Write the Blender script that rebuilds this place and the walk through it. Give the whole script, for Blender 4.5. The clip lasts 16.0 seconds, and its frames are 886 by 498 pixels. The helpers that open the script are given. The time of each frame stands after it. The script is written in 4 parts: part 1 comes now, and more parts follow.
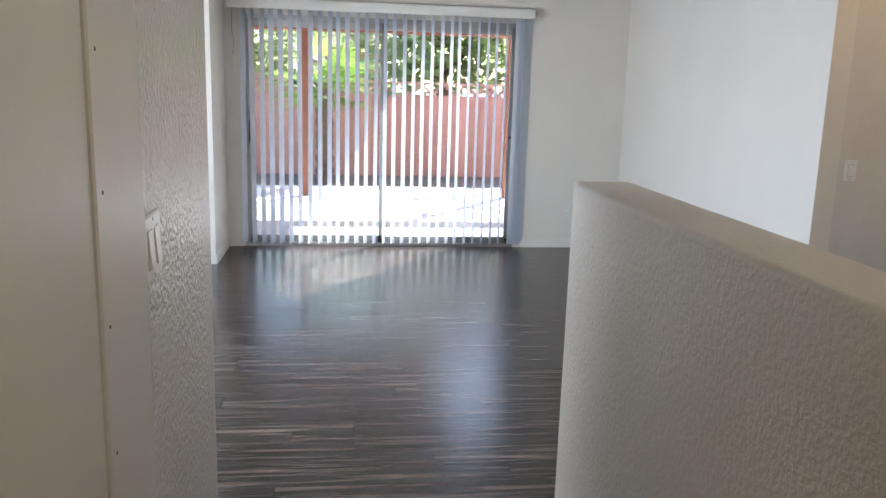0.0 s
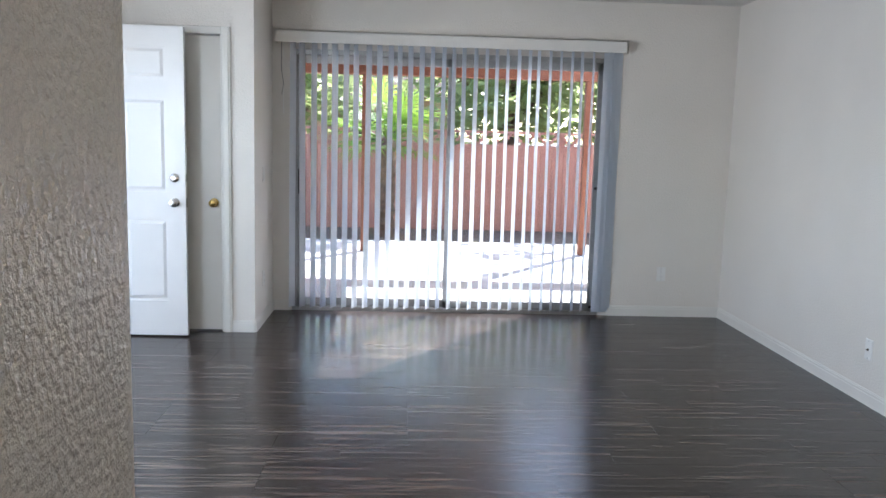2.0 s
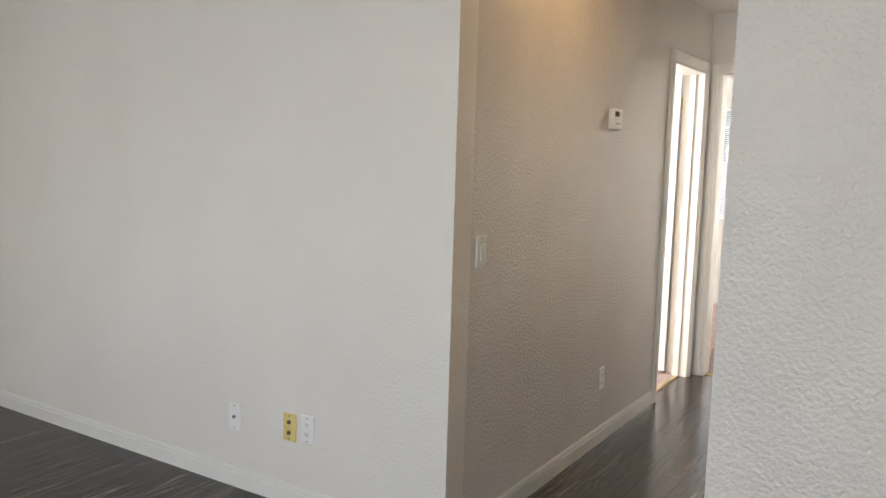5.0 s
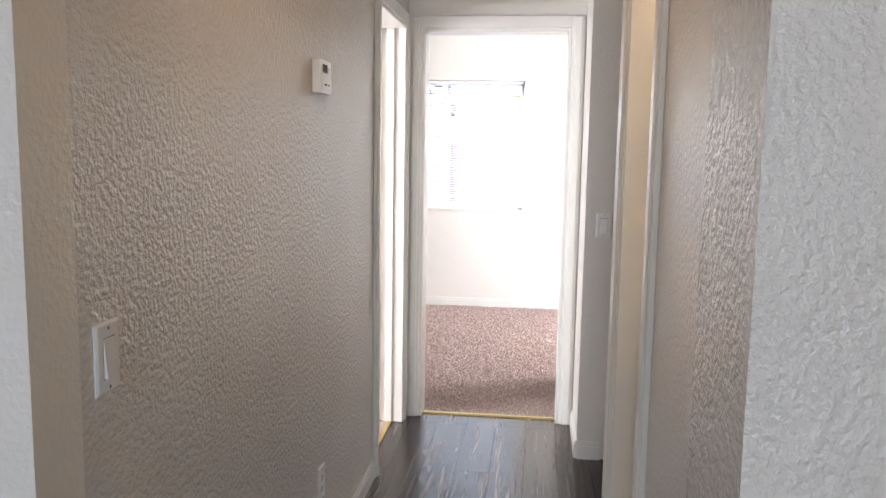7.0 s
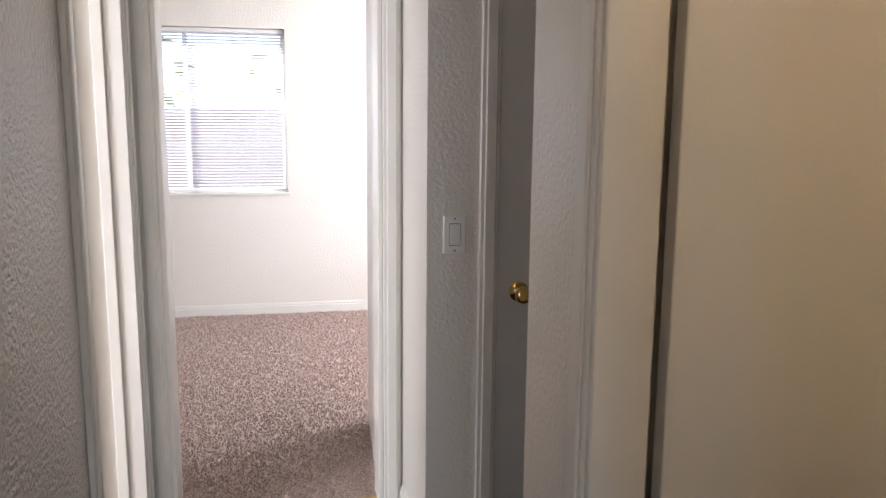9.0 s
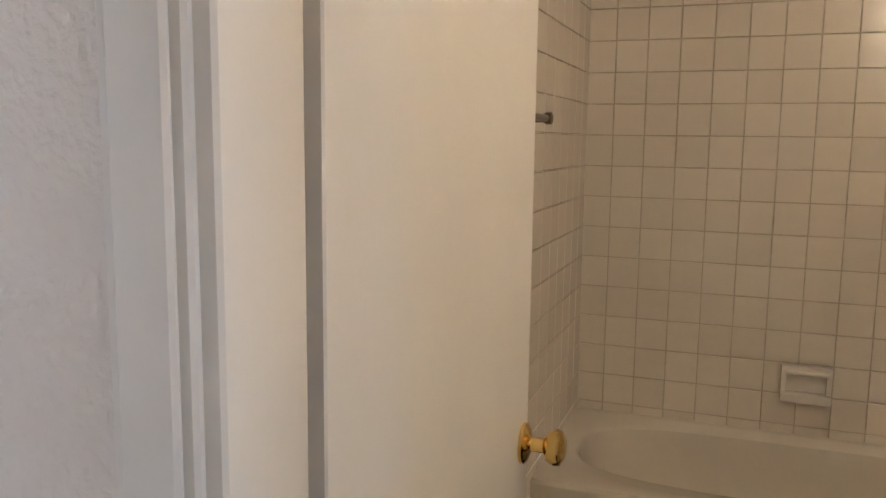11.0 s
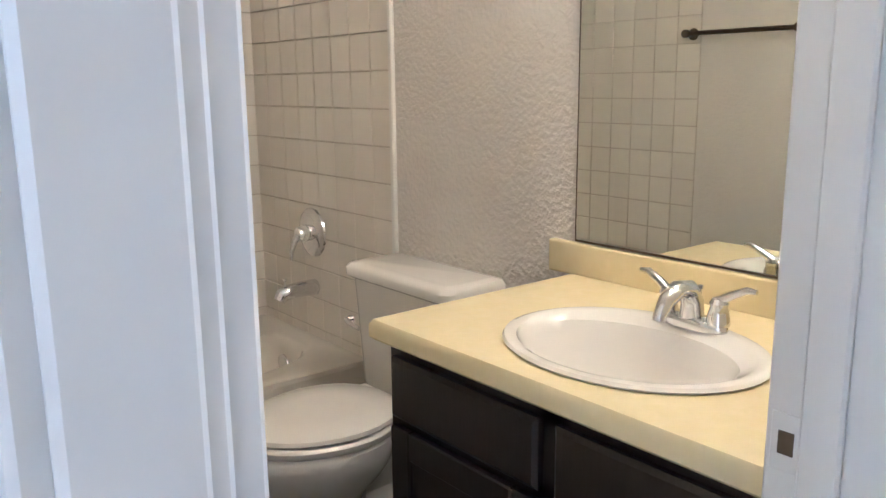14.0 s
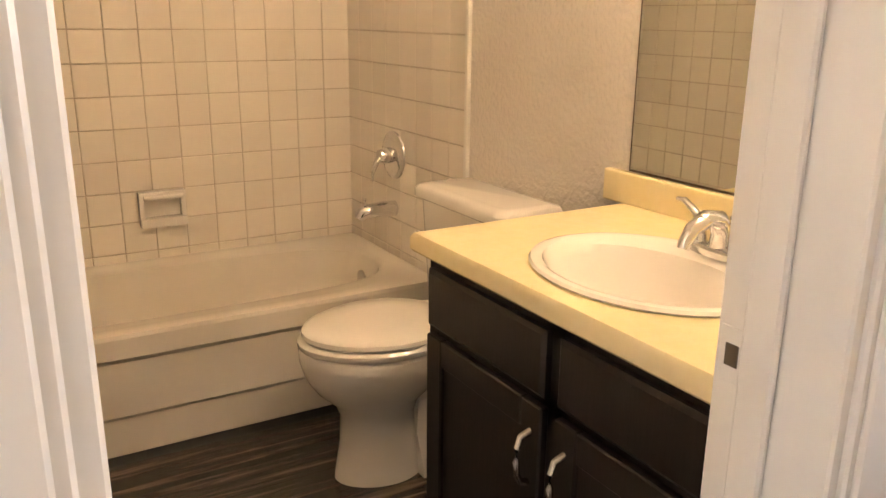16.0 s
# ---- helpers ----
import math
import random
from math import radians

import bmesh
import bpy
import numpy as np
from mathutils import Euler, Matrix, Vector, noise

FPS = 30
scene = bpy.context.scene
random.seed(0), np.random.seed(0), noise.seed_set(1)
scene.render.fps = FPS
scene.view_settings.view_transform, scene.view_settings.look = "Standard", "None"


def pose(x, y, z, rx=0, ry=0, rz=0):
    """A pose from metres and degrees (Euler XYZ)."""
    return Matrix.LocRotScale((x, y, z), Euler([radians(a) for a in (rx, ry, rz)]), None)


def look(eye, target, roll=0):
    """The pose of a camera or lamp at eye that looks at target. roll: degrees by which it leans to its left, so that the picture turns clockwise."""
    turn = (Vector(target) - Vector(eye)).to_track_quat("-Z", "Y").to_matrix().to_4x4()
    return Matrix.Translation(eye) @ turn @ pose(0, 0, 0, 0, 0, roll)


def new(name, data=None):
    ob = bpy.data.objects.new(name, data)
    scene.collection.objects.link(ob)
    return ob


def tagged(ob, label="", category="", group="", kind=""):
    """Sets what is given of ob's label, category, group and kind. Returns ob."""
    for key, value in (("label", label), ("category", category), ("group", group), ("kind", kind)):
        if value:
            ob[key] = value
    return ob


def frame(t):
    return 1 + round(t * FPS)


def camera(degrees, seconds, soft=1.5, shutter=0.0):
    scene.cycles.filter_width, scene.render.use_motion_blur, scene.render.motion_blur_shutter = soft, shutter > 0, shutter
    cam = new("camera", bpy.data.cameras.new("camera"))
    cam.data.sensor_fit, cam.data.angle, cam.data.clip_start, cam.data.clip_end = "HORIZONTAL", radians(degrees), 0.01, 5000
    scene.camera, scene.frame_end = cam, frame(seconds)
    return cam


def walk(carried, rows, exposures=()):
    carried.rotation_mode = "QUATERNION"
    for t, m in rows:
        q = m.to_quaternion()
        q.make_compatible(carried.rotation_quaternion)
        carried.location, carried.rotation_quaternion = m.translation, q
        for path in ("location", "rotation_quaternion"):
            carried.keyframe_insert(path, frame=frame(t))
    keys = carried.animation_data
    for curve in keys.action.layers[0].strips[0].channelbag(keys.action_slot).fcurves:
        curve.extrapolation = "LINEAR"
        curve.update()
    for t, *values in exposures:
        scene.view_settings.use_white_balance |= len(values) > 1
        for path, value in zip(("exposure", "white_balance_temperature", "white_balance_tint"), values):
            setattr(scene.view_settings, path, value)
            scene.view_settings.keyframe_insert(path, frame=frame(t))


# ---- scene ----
cam = camera(57.7, 16.0)
PATH = [
    (0, (-2.606, -4.155, 1.488), (-2.357, -2.211, 1.089), 1.7),
    (0.5, (-2.535, -3.951, 1.482), (-2.429, -1.985, 1.128), 1.3),
    (1, (-2.505, -3.693, 1.483), (-2.459, -1.72, 1.162), 1.2),
    (1.5, (-2.518, -3.422, 1.459), (-2.482, -1.445, 1.161), 1.4),
    (2, (-2.58, -3.165, 1.408), (-2.486, -1.187, 1.132), 1.6),
    (2.5, (-2.621, -2.857, 1.376), (-2.39, -0.887, 1.122), 1.9),
    (3, (-2.621, -2.66, 1.354), (-2.206, -0.72, 1.099), 1.9),
    (3.5, (-2.687, -2.409, 1.398), (-1.959, -0.565, 1.128), 1.9),
    (4, (-2.647, -2.113, 1.376), (-1.551, -0.461, 1.113), 2.2),
    (4.5, (-2.521, -1.787, 1.387), (-1.094, -0.406, 1.151), 1.9),
    (5, (-2.341, -1.447, 1.423), (-0.664, -0.381, 1.199), 1.7),
    (5.2, (-2.256, -1.317, 1.43), (-0.506, -0.373, 1.214), 1.6),
    (7.3, (-0.763, -0.614, 1.43), (1.213, -0.45, 1.162), 0.9),
    (7.5, (-0.622, -0.57, 1.417), (1.354, -0.446, 1.137), 0.9),
    (8, (-0.287, -0.48, 1.419), (1.691, -0.472, 1.124), 1.3),
    (8.5, (0.061, -0.485, 1.441), (2.03, -0.63, 1.125), 0.5),
    (9, (0.35, -0.459, 1.448), (2.281, -0.861, 1.119), 0.5),
    (9.2, (0.46, -0.431, 1.446), (2.355, -0.978, 1.116), 0.9),
    (11.3, (1.281, -0.588, 1.354), (1.648, -2.537, 1.095), 1.0),
    (11.5, (1.34, -0.624, 1.344), (1.483, -2.604, 1.098), 1.4),
    (12, (1.441, -0.714, 1.31), (1.049, -2.669, 1.159), 1.4),
    (12.5, (1.46, -0.749, 1.33), (0.724, -2.605, 1.212), 0.9),
    (13, (1.504, -0.737, 1.32), (0.49, -2.452, 1.152), -0.2),
    (13.5, (1.552, -0.741, 1.255), (0.395, -2.353, 1.006), -0.3),
    (14, (1.585, -0.696, 1.239), (0.349, -2.216, 0.838), -0.6),
    (14.5, (1.563, -0.635, 1.211), (0.343, -2.111, 0.633), -0.6),
    (15, (1.521, -0.57, 1.195), (0.381, -2.062, 0.506), -0.2),
    (15.5, (1.512, -0.565, 1.205), (0.453, -2.118, 0.523), 0.1),
    (16, (1.508, -0.55, 1.222), (0.531, -2.205, 0.666), 0.6),
]
walk(cam, [(t, look(eye, target, roll)) for t, eye, target, roll in PATH], [
    (0.0, 2.65, 5900, 10), (2.0, 2.3, 5850, 10), (3.5, 2.25, 6900, 11), (5.0, 2.3, 6600, 11), (7.3, 2.05, 6100, 14), (9.2, 1.55, 6200, 15), (11.3, 2.8, 5300, 13),
    (12.5, 3.5, 4600, 13), (14.1, 3.4, 4600, 10), (14.6, 3.6, 6400, 16), (16.0, 3.6, 6700, 18)])

# ---- world, sun, lamps ----
SUN_AZ = math.atan2(0.59, 0.81)          # the sun stands towards +x +y
SUN_EL = radians(40)
world = bpy.data.worlds.new("world")
scene.world = world
world.use_nodes = True
wn = world.node_tree
sky = wn.nodes.new("ShaderNodeTexSky")
sky.sky_type = "NISHITA"
sky.sun_disc = False
sky.sun_elevation, sky.sun_rotation = SUN_EL, SUN_AZ
wn.links.new(sky.outputs[0], wn.nodes["Background"].inputs[0])
wn.nodes["Background"].inputs[1].default_value = 0.15
sun = new("sun", bpy.data.lights.new("sun", "SUN"))
sun.data.energy, sun.data.angle, sun.data.color = 5.0, radians(0.5), (1, 0.95, 0.88)
sun.matrix_world = look((0, 0, 0), (-0.59 * math.cos(SUN_EL), -0.81 * math.cos(SUN_EL), -math.sin(SUN_EL)))


def lamp(name, place, watts, colour, size):
    ob = new(name, bpy.data.lights.new(name, "POINT"))
    ob.location = place
    ob.data.energy, ob.data.color, ob.data.shadow_soft_size = watts, colour, size
    return ob


for ly in (-1.62, -1.42, -1.22):
    lamp("vanity_bulb", (0.40, ly, 2.05), 0.95, (1, 0.72, 0.42), 0.05)
lamp("kitchen_bulb", (-0.95, -4.9, 2.25), 4.5, (1, 0.78, 0.52), 0.08)
lamp("hall_bulb", (0.75, -0.42, 2.27), 1.0, (1, 0.64, 0.30), 0.06)



def opening_light(name, place, turn, sx, sy, watts, colour):
    """An area lamp set in an opening in place of the sky's light."""
    ob = new(name, bpy.data.lights.new(name, "AREA"))
    ob.data.shape, ob.data.size, ob.data.size_y = "RECTANGLE", sx, sy
    ob.data.energy, ob.data.color = watts, colour
    ob.matrix_world = pose(*place, *turn)


opening_light("front_doorway_daylight", (-5.0, 1.66, 1.05), (90, 0, -116), 0.42, 1.95, 4, (0.86, 0.93, 1.0))
# Added fill for the east wall, in an unseen made-up opening.
opening_light("west_fill_light", (-5.01, -0.65, 1.45), (90, 0, -90), 1.5, 1.1, 16, (0.86, 0.93, 1.0))
# Added fill for bedroom and hall, not in the window that is modelled.
opening_light("bedroom_fill_light", (4.9, -2.66, 1.41), (90, 0, 0), 1.35, 1.05, 37, (0.95, 0.97, 1.0))

# Added fill that brightens the room behind the hall doorway; its opening is unseen.
opening_light("second_room_fill_light", (1.4, 2.66, 1.45), (90, 0, 180), 1.15, 1.05, 40, (0.97, 0.98, 1.0))

# ---- materials ----


def material(name, colour, rough=0.5, metal=0.0, second=None, mix_scale=8.0, bump=0.0, bump_scale=60.0, detail=4.0,
             stretch=None, island=0.0, trans=0.0, coat=0.0, fine=None):
    m = bpy.data.materials.new(name)
    m.use_nodes = True
    nt = m.node_tree
    b = nt.nodes["Principled BSDF"]
    b.inputs["Base Color"].default_value = (*colour, 1)
    b.inputs["Roughness"].default_value = rough
    b.inputs["Metallic"].default_value = metal
    b.inputs["Coat Weight"].default_value = coat
    co = nt.nodes.new("ShaderNodeTexCoord")
    src = co.outputs["Object"]
    if stretch:
        mp = nt.nodes.new("ShaderNodeMapping")
        mp.inputs["Scale"].default_value = stretch
        nt.links.new(src, mp.inputs[0])
        src = mp.outputs[0]
    if second:
        n = nt.nodes.new("ShaderNodeTexNoise")
        n.inputs["Scale"].default_value, n.inputs["Detail"].default_value = mix_scale, detail
        nt.links.new(src, n.inputs[0])
        r = nt.nodes.new("ShaderNodeValToRGB")
        r.color_ramp.elements[0].position, r.color_ramp.elements[1].position = 0.35, 0.68
        r.color_ramp.elements[0].color, r.color_ramp.elements[1].color = (*colour, 1), (*second, 1)
        nt.links.new(n.outputs[0], r.inputs[0])
        out = r.outputs[0]
        if island:
            oi = nt.nodes.new("ShaderNodeObjectInfo")
            mr = nt.nodes.new("ShaderNodeMapRange")
            mr.inputs["To Min"].default_value, mr.inputs["To Max"].default_value = 1 - island, 1 + island
            nt.links.new(oi.outputs["Random"], mr.inputs[0])
            mm = nt.nodes.new("ShaderNodeMix")
            mm.data_type, mm.blend_type = "RGBA", "MULTIPLY"
            mm.inputs[0].default_value = 1
            nt.links.new(out, mm.inputs[6])
            nt.links.new(mr.outputs[0], mm.inputs[7])
            out = mm.outputs[2]
        nt.links.new(out, b.inputs["Base Color"])
    if bump:
        n2 = nt.nodes.new("ShaderNodeTexNoise")
        n2.inputs["Scale"].default_value, n2.inputs["Detail"].default_value = bump_scale, 3
        nt.links.new(src if not fine else co.outputs["Object"], n2.inputs[0])
        bp = nt.nodes.new("ShaderNodeBump")
        bp.inputs["Strength"].default_value, bp.inputs["Distance"].default_value = min(bump, 1.0), 0.006 * max(bump, 1.0)
        nt.links.new(n2.outputs[0], bp.inputs["Height"])
        nt.links.new(bp.outputs[0], b.inputs["Normal"])
    if trans:
        b.inputs["Transmission Weight"].default_value = trans
    return m


WALL = material("wall_paint", (0.74, 0.70, 0.64), 0.30, second=(0.77, 0.73, 0.67), mix_scale=2.0, bump=0.5, bump_scale=85)
CEIL = material("ceiling_paint", (0.76, 0.74, 0.70), 0.8, second=(0.79, 0.77, 0.73), mix_scale=3, bump=0.6, bump_scale=70)
WALL_GLOSS = material("glossy_orange_peel_paint", (0.70, 0.66, 0.61), 0.24, second=(0.75, 0.71, 0.65), mix_scale=2.5, bump=1.4, bump_scale=75)
WALL_FINE = material("fine_orange_peel_paint", (0.66, 0.61, 0.54), 0.5, second=(0.72, 0.67, 0.60), mix_scale=3, bump=0.35, bump_scale=120)
TRIM = material("trim_paint", (0.78, 0.76, 0.71), 0.28, second=(0.74, 0.72, 0.67), mix_scale=5, bump=0.08, bump_scale=25)
DOORWHITE = material("door_paint", (0.80, 0.80, 0.79), 0.3, second=(0.77, 0.77, 0.76), mix_scale=4, bump=0.06, bump_scale=40)
DOORCREAM = material("cream_door_paint", (0.70, 0.67, 0.61), 0.35, second=(0.67, 0.64, 0.58), mix_scale=4, bump=0.06, bump_scale=40)
CARPET = material("carpet", (0.27, 0.19, 0.16), 0.95, second=(0.70, 0.56, 0.50), mix_scale=170, bump=0.8, bump_scale=260)
TILE = material("glazed_tile", (0.80, 0.75, 0.67), 0.16, second=(0.83, 0.78, 0.70), mix_scale=6, island=0.04, bump=0.06, bump_scale=9, coat=0.3)
GROUT = material("grout", (0.46, 0.39, 0.31), 0.9, second=(0.62, 0.55, 0.46), mix_scale=12, bump=0.3, bump_scale=200)
PORCELAIN = material("porcelain", (0.82, 0.79, 0.74), 0.08, second=(0.80, 0.77, 0.72), mix_scale=3, coat=0.5)
ENAMEL = material("tub_enamel", (0.76, 0.72, 0.65), 0.14, second=(0.73, 0.69, 0.61), mix_scale=3, coat=0.3)
CHROME = material("chrome", (0.75, 0.75, 0.76), 0.08, 1.0)
NICKEL = material("brushed_nickel", (0.55, 0.54, 0.52), 0.25, 1.0)
BRASS = material("brass", (0.78, 0.56, 0.20), 0.15, 1.0, second=(0.70, 0.48, 0.16), mix_scale=40)
PEWTER = material("dark_pewter", (0.16, 0.13, 0.10), 0.35, 1.0)
CABINET = material("espresso_wood", (0.010, 0.006, 0.0045), 0.4, second=(0.017, 0.010, 0.007), mix_scale=14, stretch=(6, 6, 0.8), bump=0.06, bump_scale=40)
LAMINATE = material("cream_laminate", (0.80, 0.69, 0.40), 0.25, second=(0.82, 0.71, 0.44), mix_scale=40)
PLASTIC = material("white_plastic", (0.82, 0.81, 0.78), 0.3, second=(0.80, 0.79, 0.76), mix_scale=10)
IVORY = material("yellowed_ivory_plastic", (0.72, 0.58, 0.22), 0.35, second=(0.68, 0.54, 0.20), mix_scale=10)
DARK = material("dark_slot", (0.02, 0.02, 0.02), 0.6)
VANE = material("pvc_vane", (0.80, 0.80, 0.79), 0.4, second=(0.77, 0.77, 0.76), mix_scale=3, bump=0.05, bump_scale=30)


def translucent(m, colour, share):
    """Lets part of the light through a thin sheet."""
    nt = m.node_tree
    tr = nt.nodes.new("ShaderNodeBsdfTranslucent")
    tr.inputs[0].default_value = (*colour, 1)
    mx = nt.nodes.new("ShaderNodeMixShader")
    mx.inputs[0].default_value = share
    nt.links.new(nt.nodes["Principled BSDF"].outputs[0], mx.inputs[1])
    nt.links.new(tr.outputs[0], mx.inputs[2])
    nt.links.new(mx.outputs[0], nt.nodes["Material Output"].inputs[0])


translucent(VANE, (0.85, 0.89, 0.95), 0.72)
ALU = material("dull_aluminium", (0.45, 0.45, 0.45), 0.4, 0.9, second=(0.38, 0.38, 0.38), mix_scale=30)
CONCRETE = material("concrete", (0.52, 0.50, 0.47), 0.85, second=(0.60, 0.58, 0.55), mix_scale=3, bump=0.3, bump_scale=90)
SOIL = material("soil_and_gravel", (0.10, 0.075, 0.055), 0.95, second=(0.24, 0.20, 0.16), mix_scale=35, bump=0.8, bump_scale=60)
FENCE = material("red_brown_fence_paint", (0.44, 0.23, 0.19), 0.75, second=(0.50, 0.28, 0.23), mix_scale=5, island=0.12, bump=0.2, bump_scale=40)
BEAM = material("red_brown_timber", (0.22, 0.085, 0.05), 0.7, second=(0.28, 0.12, 0.075), mix_scale=10, stretch=(1, 8, 8), bump=0.2, bump_scale=40)
STUCCO = material("stucco", (0.50, 0.36, 0.27), 0.9, second=(0.54, 0.40, 0.30), mix_scale=4, bump=0.5, bump_scale=80)
PALE_STUCCO = material("pale_pink_stucco", (0.66, 0.54, 0.50), 0.9, second=(0.70, 0.58, 0.54), mix_scale=4, bump=0.5, bump_scale=80)
ROOF = material("roof_shingle", (0.16, 0.11, 0.08), 0.9, second=(0.22, 0.15, 0.11), mix_scale=9, bump=0.4, bump_scale=50)
BARK = material("bark", (0.10, 0.07, 0.05), 0.9, second=(0.19, 0.13, 0.09), mix_scale=18, bump=0.8, bump_scale=40)
LEAF = material("leaf", (0.12, 0.17, 0.06), 0.5, second=(0.15, 0.21, 0.08), mix_scale=3)
translucent(LEAF, (0.42, 0.50, 0.22), 0.5)
PALMLEAF = material("palm_leaf", (0.09, 0.17, 0.03), 0.45, second=(0.15, 0.24, 0.05), mix_scale=5)
translucent(PALMLEAF, (0.35, 0.55, 0.08), 0.4)
THRESH = material("brass_threshold", (0.60, 0.45, 0.18), 0.35, 1.0)


def wood_floor():
    m = bpy.data.materials.new("dark_vinyl_plank")
    m.use_nodes = True
    nt = m.node_tree
    b = nt.nodes["Principled BSDF"]
    co = nt.nodes.new("ShaderNodeTexCoord")
    oi = nt.nodes.new("ShaderNodeObjectInfo")
    off = nt.nodes.new("ShaderNodeVectorMath")
    off.operation = "MULTIPLY_ADD"
    cmb = nt.nodes.new("ShaderNodeCombineXYZ")
    for k in range(3):
        nt.links.new(oi.outputs["Random"], cmb.inputs[k])
    nt.links.new(cmb.outputs[0], off.inputs[0])
    off.inputs[1].default_value = (37, 53, 11)
    nt.links.new(co.outputs["Object"], off.inputs[2])
    mp = nt.nodes.new("ShaderNodeMapping")
    mp.inputs["Scale"].default_value = (1.3, 24, 1)
    nt.links.new(off.outputs[0], mp.inputs[0])
    n = nt.nodes.new("ShaderNodeTexNoise")
    n.inputs["Scale"].default_value, n.inputs["Detail"].default_value, n.inputs["Distortion"].default_value = 1.5, 7, 0.6
    n.inputs["Roughness"].default_value = 0.65
    nt.links.new(mp.outputs[0], n.inputs[0])
    r = nt.nodes.new("ShaderNodeValToRGB")
    e = r.color_ramp.elements
    e[0].position, e[0].color = 0.30, (0.006, 0.004, 0.0032, 1)
    e[1].position, e[1].color = 0.74, (0.19, 0.148, 0.124, 1)
    mid = e.new(0.52)
    mid.color = (0.036, 0.026, 0.022, 1)
    nt.links.new(n.outputs[0], r.inputs[0])
    mr = nt.nodes.new("ShaderNodeMapRange")
    mr.inputs["To Min"].default_value, mr.inputs["To Max"].default_value = 0.75, 1.3
    nt.links.new(oi.outputs["Random"], mr.inputs[0])
    mm = nt.nodes.new("ShaderNodeMix")
    mm.data_type, mm.blend_type = "RGBA", "MULTIPLY"
    mm.inputs[0].default_value = 1
    nt.links.new(r.outputs[0], mm.inputs[6])
    nt.links.new(mr.outputs[0], mm.inputs[7])
    nt.links.new(mm.outputs[2], b.inputs["Base Color"])
    b.inputs["Specular IOR Level"].default_value = 0.5
    rr = nt.nodes.new("ShaderNodeMapRange")
    rr.inputs["To Min"].default_value, rr.inputs["To Max"].default_value = 0.17, 0.30
    nt.links.new(n.outputs[0], rr.inputs[0])
    nt.links.new(rr.outputs[0], b.inputs["Roughness"])
    bp = nt.nodes.new("ShaderNodeBump")
    bp.inputs["Strength"].default_value, bp.inputs["Distance"].default_value = 0.12, 0.003
    nt.links.new(n.outputs[0], bp.inputs["Height"])
    nt.links.new(bp.outputs[0], b.inputs["Normal"])
    return m


FLOORWOOD = wood_floor()


def glass_material(name, mirror=False):
    m = bpy.data.materials.new(name)
    m.use_nodes = True
    b = m.node_tree.nodes["Principled BSDF"]
    if mirror:
        b.inputs["Metallic"].default_value, b.inputs["Roughness"].default_value = 1, 0.01
        b.inputs["Base Color"].default_value = (0.80, 0.82, 0.78, 1)
    else:
        b.inputs["Transmission Weight"].default_value, b.inputs["Roughness"].default_value = 1, 0.0
        b.inputs["IOR"].default_value = 1.01
    return m


GLASS = glass_material("window_glass")
MIRROR = glass_material("mirror_silver", True)
# ---- mesh helpers ----


def box(bm, a, b, bevel=0.0, seg=1):
    """Adds a box from corner a to corner b, its edges rounded by bevel."""
    vs = [bm.verts.new((x, y, z)) for x in (a[0], b[0]) for y in (a[1], b[1]) for z in (a[2], b[2])]
    fs = [bm.faces.new([vs[i] for i in f]) for f in ((0, 1, 3, 2), (4, 6, 7, 5), (0, 4, 5, 1), (2, 3, 7, 6), (0, 2, 6, 4), (1, 5, 7, 3))]
    if bevel:
        es = list({e for f in fs for e in f.edges})
        bmesh.ops.bevel(bm, geom=es, offset=bevel, segments=seg, profile=0.7, affect="EDGES")
    return bm


def boxes(*rows, bevel=0.0, seg=1):
    bm = bmesh.new()
    for a, b in rows:
        box(bm, a, b, bevel, seg)
    return bm


def lathe(profile, axis="Z", steps=28, at=(0, 0, 0), sx=1.0, sy=1.0):
    """A turned shape: profile rows of (radius, height) round the axis."""
    bm = bmesh.new()
    rings = []
    for r, h in profile:
        ring = []
        for i in range(steps):
            a = 2 * math.pi * i / steps
            p = Vector((r * sx * math.cos(a), r * sy * math.sin(a), h))
            if axis == "X":
                p = Vector((p.z, p.x, p.y))
            elif axis == "Y":
                p = Vector((p.x, p.z, p.y))
            ring.append(bm.verts.new(p + Vector(at)))
        rings.append(ring)
    for r0, r1 in zip(rings, rings[1:]):
        for i in range(steps):
            bm.faces.new((r0[i], r0[(i + 1) % steps], r1[(i + 1) % steps], r1[i]))
    bm.faces.new(rings[0][::-1])
    bm.faces.new(rings[-1])
    bmesh.ops.recalc_face_normals(bm, faces=bm.faces)
    return bm


def tube(points, radii, steps=14):
    """A round bar along points, of the radii given."""
    bm = bmesh.new()
    pts = [Vector(p) for p in points]
    rings = []
    for i, p in enumerate(pts):
        d = (pts[min(i + 1, len(pts) - 1)] - pts[max(i - 1, 0)]).normalized()
        q = d.to_track_quat("Z", "Y")
        r = radii[i] if not isinstance(radii, (int, float)) else radii
        rings.append([bm.verts.new(p + q @ Vector((r * math.cos(2 * math.pi * k / steps), r * math.sin(2 * math.pi * k / steps), 0))) for k in range(steps)])
    for r0, r1 in zip(rings, rings[1:]):
        for i in range(steps):
            bm.faces.new((r0[i], r0[(i + 1) % steps], r1[(i + 1) % steps], r1[i]))
    bm.faces.new(rings[0][::-1])
    bm.faces.new(rings[-1])
    bmesh.ops.recalc_face_normals(bm, faces=bm.faces)
    return bm


